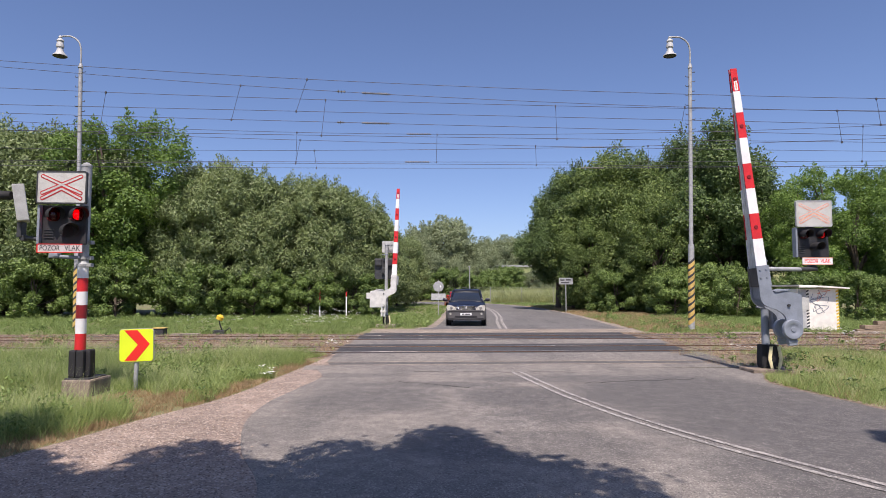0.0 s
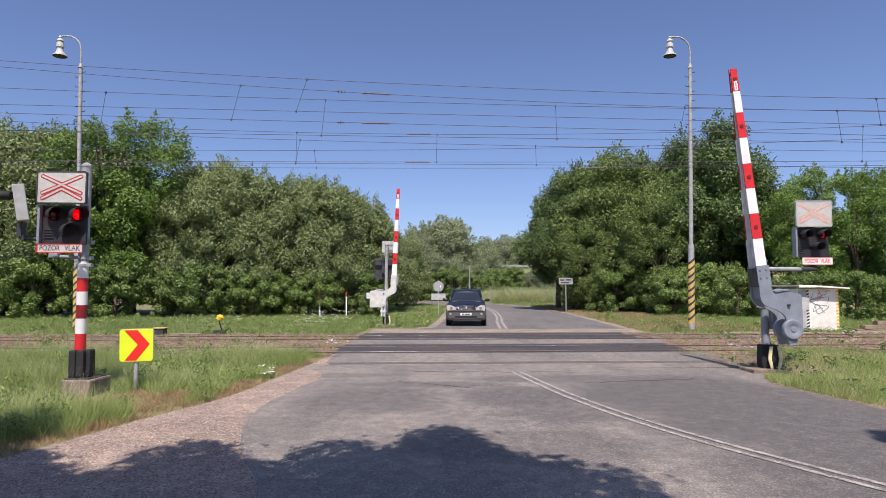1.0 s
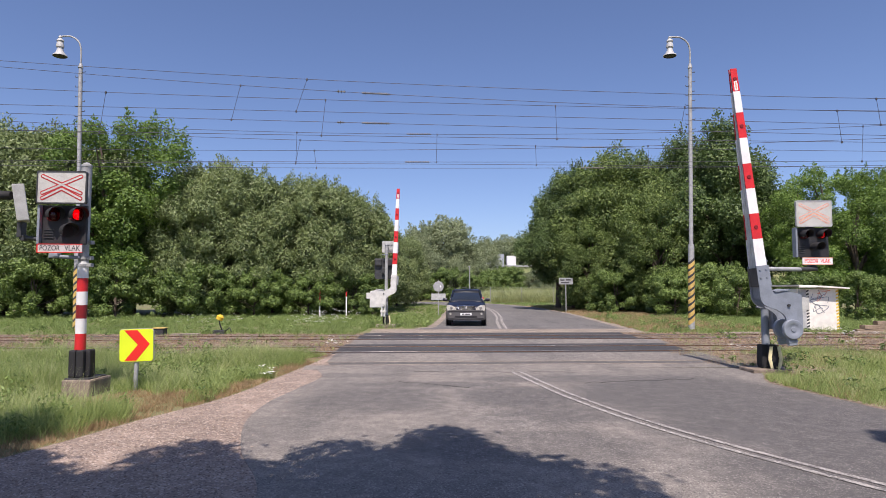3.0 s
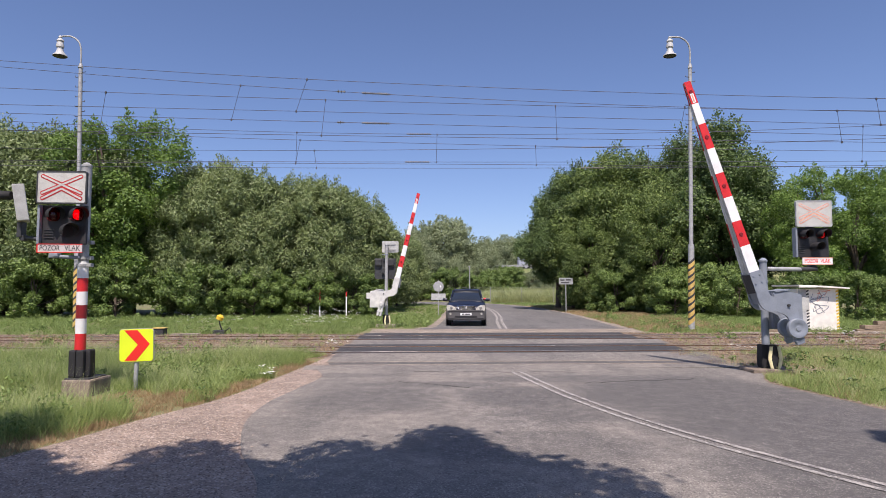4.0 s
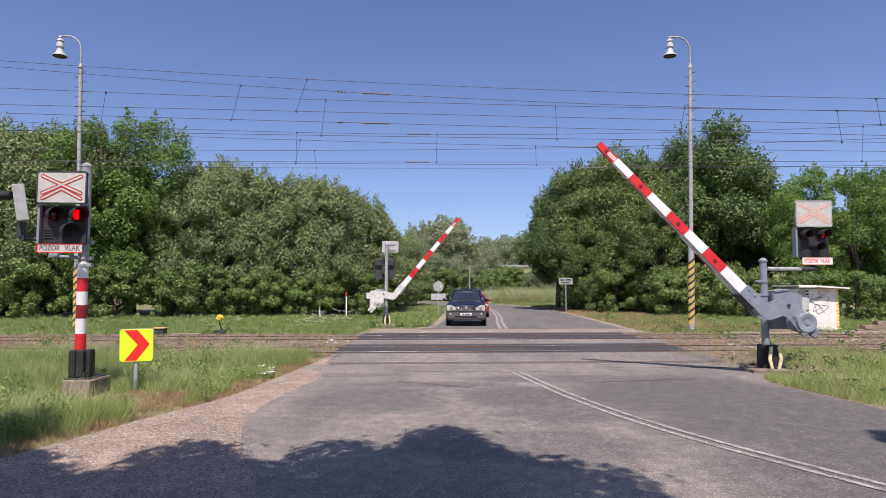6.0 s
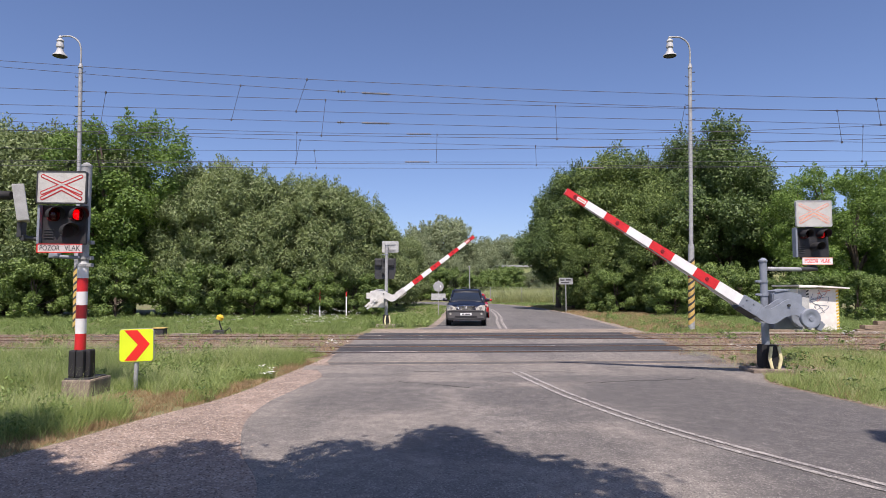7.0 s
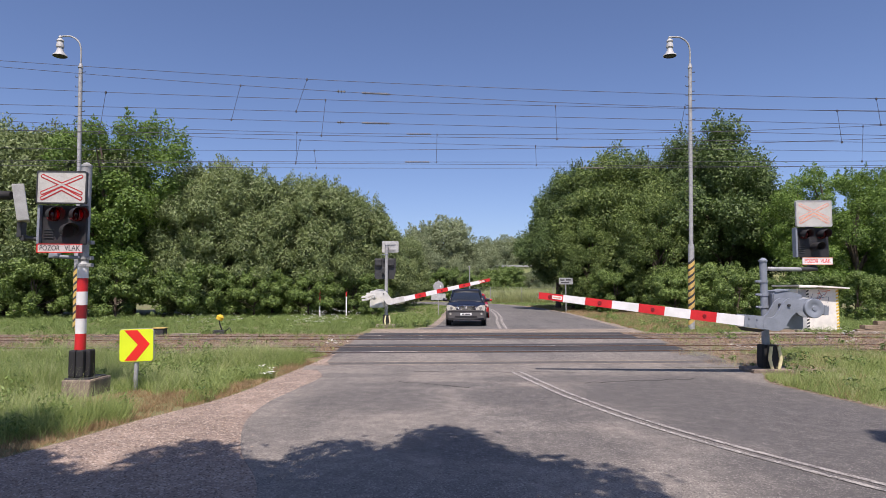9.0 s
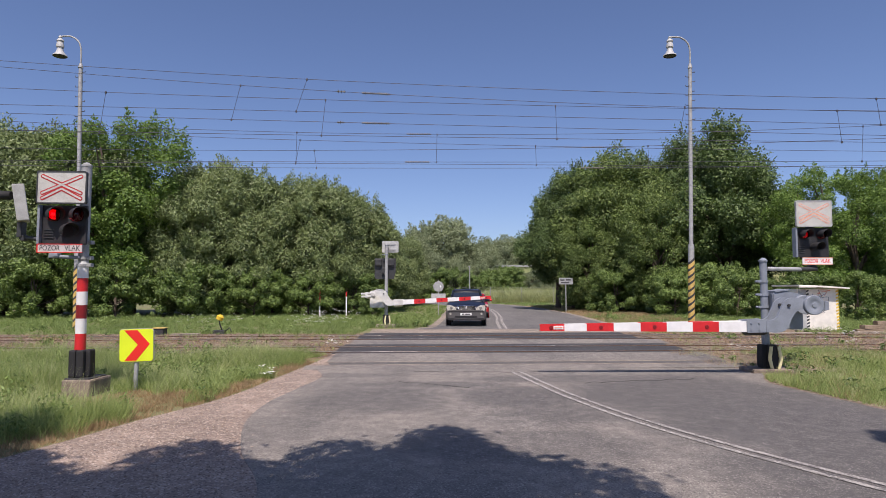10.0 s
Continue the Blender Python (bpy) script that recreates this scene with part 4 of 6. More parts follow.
def barrier(where, mirror, paint, ln, label, post_top, pivot_at):
    b = thing("barrier", where, label, "level crossing barrier", "crossing barriers")
    q = -1 if not mirror else 1
    bm = bmesh.new()
    box(bm, -0.42, 0.42, -0.3, 0.35, -0.1, 0.15 if mirror else 0.09, 0.03)
    part("footing", bm, "kerb" if mirror else "concrete", b, "grey concrete footing")
    bm = bmesh.new()
    rod(bm, (0, 0, 0.05), (0, 0, post_top), 0.078, 0.072, seg=24)
    spun(bm, [(0.088, post_top), (0.088, post_top + 0.03), (0.03, post_top + 0.08), (0.0, post_top + 0.085)], 24)
    part("post", bm, "grey_paint" if not mirror else "zinc", b, "steel post with a cap")
    for x0, x1, y0, y1 in ((-0.13, 0.02, -0.12, 0.12), (-0.03, 0.16, -0.20, 0.10)):
        bm = bmesh.new()
        plate(bm, [(x0, 0.09), (x1, 0.09), (x1 + 0.035, 0.28), (x1, 0.58), (x0, 0.58), (x0 - 0.02, 0.28)], y0, y1)
        bmesh.ops.bevel(bm, geom=bm.edges[:], offset=0.015, segments=2, affect="EDGES")
        part("base_cover", bm, "black_rubber", b, "black plastic base cover")
    for sx in (-1, 1):
        bm = bmesh.new()
        plate(bm, [(0.075 + sx * a * 0.80, z) for a, z in ((0.055, 0.10), (0.125, 0.10), (0.185, 0.29), (0.135, 0.55), (0.06, 0.55), (0.105, 0.29))], -0.235, -0.205)
        part("edge_stripe", bm, "edge_yellow", b, "reflective edge stripe")
    for z in (post_top - 0.42, 1.62, 1.36):
        bm = bmesh.new()
        rod(bm, (0, 0, z - 0.022), (0, 0, z + 0.022), 0.088, seg=20)
        box(bm, -0.15, -0.07, -0.05, 0.05, z - 0.025, z + 0.025, 0.008)
        rod(bm, (-0.19, -0.02, z), (-0.13, -0.02, z), 0.02, seg=8)
        part("clamp", bm, "grey_paint", b)
    # drive housing behind the post
    bm = bmesh.new()
    g = plate(bm, [(-q * 0.10, 0.90), (-q * 0.72, 0.90), (-q * 0.72, 1.62), (-q * 0.40, 1.70), (-q * 0.10, 1.66)], -0.16, 0.26)
    bmesh.ops.bevel(bm, geom=bm.edges[:], offset=0.02, segments=2, affect="EDGES")
    housing = part("drive_housing", bm, paint, b, "painted steel drive housing")
    bm = bmesh.new()
    plate(bm, [(-q * 0.14, 1.67), (-q * 0.45, 1.72), (-q * 0.45, 1.74), (-q * 0.14, 1.70)], -0.18, 0.28)
    part("housing_lid", bm, paint, housing)
    bm = bmesh.new()
    box(bm, min(-q * 0.88, -q * 0.70), max(-q * 0.88, -q * 0.70), -0.12, 0.2, 1.30, 1.56, 0.01)
    part("junction_box", bm, "white_old" if not mirror else paint, b)
    arm = barrier_arm(b, ln, mirror, paint, pivot_at)
    return b, arm


def barriers():
    b, arm = barrier(pose(6.80, 12.95, 0), False, "grey_paint", 4.89, "grey crossing barrier with red and white boom", 2.32, pose(0.12, -0.50, 1.415))
    BARRIER["near"] = (arm, (0.12, -0.50, 1.415))
    b, arm = barrier(pose(-2.55, 27.5, 0), True, "barrier_white", 4.66, "white-painted crossing barrier with signal seen from behind", 3.70, pose(-0.07, -0.30, 1.52))
    BARRIER["far"] = (arm, (-0.07, -0.30, 1.52))
    bm = bmesh.new()
    plate(bm, [(x + 0.16, z + 3.64) for x, z in rounded(0.74, 0.52, 0.03)], 0.12, 0.16)
    back = part("cross_board", bm, "pale_paint", b, "grey back of the cross board")
    for z in (3.50, 3.76):
        bm = bmesh.new()
        box(bm, -0.05, 0.40, 0.09, 0.12, z - 0.025, z + 0.025)
        part("board_rail", bm, "zinc", back)
    bm = bmesh.new()
    box(bm, 0.14, 0.20, 0.085, 0.12, 3.45, 3.82)
    part("board_rail", bm, "zinc", back)
    bm = bmesh.new()
    plate(bm, [(-0.55, 2.30), (-0.50, 2.18), (0.32, 2.18), (0.40, 2.5), (0.40, 3.12), (-0.55, 3.12)], 0.16, 0.26)
    head = part("lamp_panel", bm, "dark_paint", b, "dark lamp panel seen from behind")
    for x in (-0.38, 0.18):
        bm = bmesh.new()
        box(bm, x - 0.16, x + 0.16, 0.04, 0.16, 2.78, 3.10, 0.04)
        part("lamp_case", bm, "dark_paint", head)
    bm = bmesh.new()
    box(bm, -0.22, -0.02, 0.02, 0.16, 2.42, 2.70, 0.04)
    part("lamp_case", bm, "dark_paint", head)


def chevron():
    s = thing("chevron_sign", pose(-5.30, 10.6, 0, 0, 1.5, 0), "small fluorescent yellow sign with a red chevron", "road sign")
    bm = bmesh.new()
    rod(bm, (0, 0.03, -0.2), (0, 0.03, 0.75), 0.036, seg=16)
    part("post", bm, "zinc", s, "galvanised tube")
    bm = bmesh.new()
    plate(bm, [(x, z + 0.775) for x, z in rounded(0.575, 0.55, 0.05)], -0.022, 0.0)
    bmesh.ops.rotate(bm, cent=(0, 0, 0.775), matrix=Matrix.Rotation(radians(-3), 3, "Y"), verts=bm.verts[:])
    face = part("sign_face", bm, "fluorescent", s)
    bm = bmesh.new()
    plate(bm, [(-0.205, 0.26), (0.02, 0.26), (0.235, 0.02), (0.0, -0.26), (-0.20, -0.26), (0.03, 0.01)], -0.026, -0.0225, pose(0, 0, 0.775, 0, -3, 0))
    part("chevron", bm, "sign_red", face, "red chevron pointing along the bend")
    bm = bmesh.new()
    plate(bm, [(x, z + 0.775) for x, z in rounded(0.595, 0.57, 0.055)], 0.0005, 0.012)
    bmesh.ops.rotate(bm, cent=(0, 0, 0.775), matrix=Matrix.Rotation(radians(-3), 3, "Y"), verts=bm.verts[:])
    part("sign_back", bm, "zinc", face)


# ---- masts and wires ----
def mast(base, lean, side_label):
    m = thing("lamp_mast", base @ pose(0, 0, 0, 0, lean, 0), "tall steel mast with a bell lamp and climbing pegs", "street lamp", "lamp masts")
    bm = bmesh.new()
    rod(bm, (0, 0, -0.2), (0, 0, 3.6), 0.128, 0.122, 20)
    part("lower_tube", bm, "zinc", m, "thick lower steel tube")
    for k in range(9):
        bm = bmesh.new()
        z = 0.35 + 0.29 * k
        n = 16
        rings = [[(0.134 * math.cos(a * math.tau / n), 0.134 * math.sin(a * math.tau / n), z + h + 0.12 * math.cos(a * math.tau / n)) for a in range(n)] for h in (0.0, 0.185)]
        loft(bm, rings, False)
        part("stripe", bm, "stripe_yellow", m, "faded yellow warning stripe")
        bm = bmesh.new()
        rings = [[(0.133 * math.cos(a * math.tau / n), 0.133 * math.sin(a * math.tau / n), z + h + 0.12 * math.cos(a * math.tau / n)) for a in range(n)] for h in (0.185, 0.29)]
        loft(bm, rings, False)
        part("stripe", bm, "dark_paint", m, "dark warning stripe")
    bm = bmesh.new()
    rod(bm, (0, 0, 3.6), (0, 0, 11.15), 0.085, 0.075, 18)
    rod(bm, (0, 0, 11.15), (0, 0, 11.35), 0.10, 0.05, 18)
    part("upper_tube", bm, "zinc", m, "long grey steel tube")
    bm = bmesh.new()
    pts = spline([(0, 0, 11.3), (0.0, 0, 11.9), (-0.10, 0, 12.25), (-0.38, 0, 12.47), (-0.72, 0, 12.50), (-0.86, 0, 12.46)], 5)
    tube(bm, pts, 0.035, 10)
    part("swan_neck", bm, "zinc", m, "bent lamp arm")
    for k in range(34):
        bm = bmesh.new()
        z, s = 4.2 + 0.205 * k, 1 if k % 2 else -1
        tube(bm, [(0, 0, z), (s * 0.19, -0.02, z), (s * 0.20, -0.02, z + 0.05)], 0.016, 5)
        part("peg", bm, "trim_grey", m)
    lamp = spun(bmesh.new(), [(r * 0.74, z) for r, z in [(0.06, 12.52), (0.10, 12.46), (0.07, 12.42), (0.16, 12.36), (0.19, 12.30), (0.15, 12.24), (0.19, 12.16), (0.20, 12.04), (0.15, 12.0), (0.17, 11.90), (0.24, 11.78), (0.36, 11.70), (0.37, 11.66)]], 24, pose(-0.86, 0, 0))
    bell = part("lamp_head", lamp, "pale_paint", m, "pale bell-shaped lamp head")
    part("lamp_opening", spun(bmesh.new(), [(0.0, 11.645), (0.25, 11.645), (0.25, 11.66)], 24, pose(-0.86, 0, 0)), "dark_paint", bell, "dark lamp opening")
    return m


def masts():
    mast(pose(-14.63, 24.5, -0.36), -1.25, "")
    m = mast(pose(10.33, 25.5, 0), 1.15, "")
    # unseen extra mast, added so its lamp head shadows the right road edge
    copy_thing(m, pose(5.62, 0.40, 0))


def wires():
    """Overhead wires of two tracks where two sections overlap: catenary, contact wire and droppers."""
    s = 0.045
    near = [("w1", 8.65, 7.88, 7.48), ("w2", 8.46, 7.52, 7.08), ("w3", 7.81, 7.34, 7.10), ("w4", 7.30, 6.99, 6.68), ("w5", 7.04, 6.67, 6.35), ("w7", 6.52, 6.30, 6.14)]
    far = [("w6", 7.97, 7.46, 7.80), ("w8", 7.63, 7.10, 6.82), ("w9", 6.95, 6.89, 7.31), ("w10", 6.42, 6.34, 6.21), ("w11", 6.49, 6.42, 6.46), ("w12", 6.30, 6.19, 6.30)]
    spec = {}
    pair = {"w4": "w1", "w5": "w2", "w7": "w3", "w11": "w6", "w10": "w8", "w12": "w9"}
    for rows, y, span, r in ((near, 18.1, 13.4, 0.0078), (far, 22.3, 16.4, 0.0082)):
        for k, (name, a, b, c) in enumerate(rows):
            q, l = (a + c - 2 * b) / (2 * span * span), (c - a) / (2 * span)
            spec[name] = (y, b, l, q)
            pts = [(x, y, b + l * x + q * x * x) for x in np.linspace(-45, 45, 61)]
            if name not in pair:
                w = thing("overhead_wire", pose(0, 0, 0), "dark catenary and contact wire above the railway", "overhead wire", "overhead wires")
            else:
                w = spec[pair[name]][4]
            part("strand", tube(bmesh.new(), pts, r, 5), "wire", w)
            spec[name] += (w,)

    def z_at(n, x):
        return spec[n][1] + spec[n][2] * x + spec[n][3] * x * x

    # droppers: upper wire, its x, lower wire, its x
    for up, xa, low, xb in (("w1", -4.12, "w4", -4.43), ("w2", -6.13, "w5", -6.38), ("w3", -3.55, "w7", -3.66), ("w3", 3.40, "w7", 3.43), ("w3", 11.9, "w7", 12.0), ("w1", 13.1, "w4", 13.2), ("w3", -10.2, "w7", -10.35), ("w2", 7.3, "w5", 7.15),
                            ("w8", -5.30, "w10", -5.45), ("w6", -5.42, "w11", -5.44), ("w9", -4.77, "w12", -4.68), ("w6", -0.22, "w11", -0.25), ("w8", 3.43, "w10", 3.45), ("w9", 7.6, "w12", 7.6), ("w8", 11.6, "w10", 11.5), ("w6", 15.6, "w11", 15.5)):
        y, w = spec[up][0], spec[up][4]
        part("dropper", rod(bmesh.new(), (xa, y, z_at(up, xa)), (xb, y, z_at(low, xb)), 0.007, seg=5), "wire", w)
        for n, x in ((up, xa), (low, xb)):
            part("dropper_clip", box(bmesh.new(), x - 0.02, x + 0.02, y - 0.02, y + 0.02, z_at(n, x) - 0.045, z_at(n, x) + 0.025, 0.006), "wire", w)
    # ribbed insulators
    for n, x0, x1, ribs, r in (("w2", -2.45, -1.60, 12, 0.055), ("w5", -2.45, -1.60, 12, 0.050), ("w2", -3.2, -2.95, 3, 0.055), ("w5", -3.2, -2.98, 3, 0.055), ("w6", -1.35, -0.45, 10, 0.035), ("w11", -1.40, -0.50, 10, 0.035), ("w9", 5.15, 6.0, 10, 0.035), ("w12", 5.1, 5.95, 10, 0.035)):
        y, w = spec[n][0], spec[n][4]
        bm = bmesh.new()
        prof = [(0.02, 0.0)]
        L = x1 - x0
        for k in range(ribs):
            u = L * (k + 0.5) / ribs
            prof += [(0.02, u - L * 0.2 / ribs), (r, u), (0.02, u + L * 0.2 / ribs)]
        prof.append((0.02, L))
        slope = math.degrees(math.atan(spec[n][2]))
        spun(bm, prof, 10, pose(x0, y, z_at(n, x0), 0, 90 - slope, 0))
        part("insulator", bm, "insulator", w, "ribbed insulator rod")


# ---- trackside things ----
def kiosk():
    k = thing("relay_cabin", pose(15.35, 25.0, 0, 0, 0, 0), "cream relay cabin with flat roof and striped corners", "relay cabin")
    bm = bmesh.new()
    box(bm, -0.92, 0.74, -0.1, 1.4, 0.0, 1.74, 0.012)
    body = part("wall", bm, "cream", k, "cream rendered wall")
    bm = bmesh.new()
    plate(bm, [(-1.02, 1.84), (-0.30, 1.81), (1.02, 1.74), (1.02, 1.79), (0.0, 1.86), (-1.02, 1.90)], -0.42, 1.65)
    part("roof", bm, "cream", k, "flat pale sheet roof")
    part("roof_edge", box(bmesh.new(), -1.04, -0.35, -0.46, -0.40, 1.79, 1.87, 0.01), "cream", k)
    part("plinth", box(bmesh.new(), -0.97, 0.80, -0.16, 1.45, -0.1, 0.07, 0.01), "concrete", k)
    bm = bmesh.new()
    box(bm, -0.90, -0.60, -0.16, -0.1, 0.05, 1.72, 0.01)
    part("door", bm, "pale_paint", k, "grey side door")
    for x in (-0.52, 0.70):
        for z in range(13):
            bm = bmesh.new()
            plate(bm, [(x - 0.06, 0.03 + z * 0.13), (x + 0.06, 0.08 + z * 0.13), (x + 0.06, 0.145 + z * 0.13), (x - 0.06, 0.095 + z * 0.13)], -0.112, -0.1)
            part("corner_stripe", bm, "yellow" if x > 0 else "dark_paint", body, "warning stripe on the corner")
    rnd = random.Random(5)
    for j in range(7):
        bm = bmesh.new()
        cx, cz = -0.05 + rnd.uniform(-0.25, 0.35), 1.15 + rnd.uniform(-0.4, 0.4)
        pts = [(cx + rnd.uniform(-0.28, 0.28), -0.104, cz + rnd.uniform(-0.22, 0.22)) for _ in range(5)]
        tube(bm, spline(pts, 6), 0.011, 5)
        part("scrawl", bm, "faded_red" if j > 4 else "grey_paint", body, "sprayed scribble line")


def small_trackside():
    lev = thing("point_lever", pose(-8.6, 23.6, 0), "yellow weighted point lever beside the track", "point lever")
    part("stand", box(bmesh.new(), -0.22, 0.22, -0.12, 0.12, 0.0, 0.16, 0.02), "dark_paint", lev)
    part("lever_rod", tube(bmesh.new(), [(0.12, 0, 0.1), (0.0, 0, 0.42), (-0.02, 0, 0.62)], 0.025, 8), "dark_paint", lev)
    bm = bmesh.new()
    spun(bm, [(0.05, -0.11), (0.13, -0.09), (0.14, 0.04), (0.06, 0.10)], 16, pose(0.02, 0, 0.64, 0, 25, 0))
    part("weight", bm, "yellow", lev, "yellow cast weight")
    part("link", tube(bmesh.new(), [(0.2, 0, 0.1), (0.42, -0.05, 0.25), (0.5, -0.1, 0.08)], 0.02, 6), "dark_paint", lev)
    bx = thing("cable_box", pose(-10.75, 23.3, 0), "low dark cable box with a pale lid", "cable box")
    part("case", box(bmesh.new(), -0.2, 0.2, -0.18, 0.18, 0.0, 0.24, 0.015), "dark_paint", bx)
    part("lid", box(bmesh.new(), -0.23, 0.23, -0.21, 0.21, 0.24, 0.27, 0.01), "stripe_yellow", bx)
    for x0, y0, l, a in ((11.6, 23.75, 1.6, 2), (13.6, 23.6, 2.6, 4), (16.6, 23.9, 1.4, 1), (-9.6, 22.9, 1.0, 5)):
        p = thing("concrete_trough", pose(x0, y0, 0.0, 0, 0, a), "pale concrete cable trough lid beside the rails", "cable trough", "cable trough lids")
        part("slab", box(bmesh.new(), -l / 2, l / 2, -0.14, 0.14, 0.0, 0.07, 0.012), "kerb", p)
    pile = [(17.4, 24.2, 0.0, 2.2), (17.5, 24.25, 0.16, 1.9), (17.9, 24.2, 0.32, 1.6), (13.1, 23.9, 0.0, 1.0)]
    for x, y, z, l in pile:
        p = thing("timber", pose(x, y, z, 0, 0, random.uniform(-5, 5)), "old grey timber beam lying in the grass", "timber", "old timbers")
        part("beam", box(bmesh.new(), -l / 2, l / 2, -0.16, 0.16, 0.0, 0.15, 0.015), "wood", p)
    for x, h in ((-7.65, 1.72), (-6.0, 1.55)):
        p = thing("marker_post", pose(x, 38.0, 0), "slim red and white marker post in the grass", "marker post", "marker posts")
        for z0, z1, c in ((0, h * 0.5, "white"), (h * 0.5, h * 0.8, "red" if x < -7 else "white"), (h * 0.8, h, "red")):
            part("post_band", box(bmesh.new(), -0.036, 0.036, -0.03, 0.03, z0, z1, 0.006), c, p)
    s = thing("road_sign", pose(-0.3, 40.0, 0), "round road sign with a plate seen from behind", "road sign")
    part("post", rod(bmesh.new(), (0, 0.03, 0), (0, 0.03, 2.3), 0.03, seg=10), "zinc", s)
    bm = bmesh.new()
    spun(bm, [(0.33, -0.012), (0.345, 0.0), (0.33, 0.012)], 28, pose(0, 0, 1.88, 90, 0, 0))
    part("disc", bm, "zinc", s, "grey back of a round sign")
    part("plate", box(bmesh.new(), -0.47, 0.47, -0.012, 0.012, 1.0, 1.42, 0.005), "pale_paint", s, "grey back of a plate")
    part("clip", box(bmesh.new(), 0.10, 0.17, -0.02, 0.0, 1.82, 1.95), "white", s)
    s = thing("town_sign", pose(8.95, 44.5, 0), "rectangular town sign on one post seen from behind", "road sign")
    part("post", rod(bmesh.new(), (0, 0.03, 0), (0, 0.03, 2.45), 0.04, seg=10), "zinc", s)
    part("plate", box(bmesh.new(), -0.50, 0.50, -0.015, 0.015, 2.05, 2.53, 0.01), "zinc", s)
    for k, (x0, x1, z) in enumerate(((-0.40, -0.1, 2.36), (0.0, 0.35, 2.38), (-0.35, 0.25, 2.18))):
        part("text_bar", box(bmesh.new(), x0, x1, -0.019, -0.015, z - 0.05, z + 0.06), "trim_grey", s, "unreadable dark lettering")
    p = thing("concrete_pole", pose(3.25, 74.5, 0), "slim grey concrete pole beside the far road", "pole")
    part("shaft", rod(bmesh.new(), (0, 0, 0), (0, 0, 4.45), 0.085, 0.06, 12), "zinc", p)
    part("cap", box(bmesh.new(), -0.2, 0.1, -0.08, 0.08, 4.40, 4.50, 0.01), "zinc", p)
    f = thing("field_fence", pose(0, 76.0, 0), "thin wire fence with grey posts before the reeds", "fence")
    for k in range(5):
        part("post", rod(bmesh.new(), (2.0 + 3.9 * k, 0, 0), (2.0 + 3.9 * k, 0, 1.9), 0.035, seg=8), "zinc", f)
    for z in (0.8, 1.4, 1.9):
        part("wire_strand", rod(bmesh.new(), (2, 0, z), (17.6, 0, z), 0.008, seg=4), "zinc", f)


# ---- vehicles ----
def wheel(parent, x, y, r, w):
    wh = part("wheel", spun(bmesh.new(), [(r * 0.62, -w / 2), (r * 0.93, -w / 2), (r, -w / 2 + 0.03), (r, w / 2 - 0.03), (r * 0.93, w / 2), (r * 0.62, w / 2)], 28, pose(0, 0, 0, 0, 90, 0)), "tyre", parent, "black tyre")
    wh.matrix_basis = pose(x, y, r)
    part("rim", spun(bmesh.new(), [(r * 0.60, -w / 2 - 0.004), (r * 0.55, -w / 2 + 0.03), (0.05, -w / 2 + 0.02), (0.05, w / 2 - 0.02), (r * 0.55, w / 2 - 0.03), (r * 0.60, w / 2 + 0.004)], 20, pose(0, 0, 0, 0, 90, 0)), "alloy", wh, "alloy rim")
    return wh


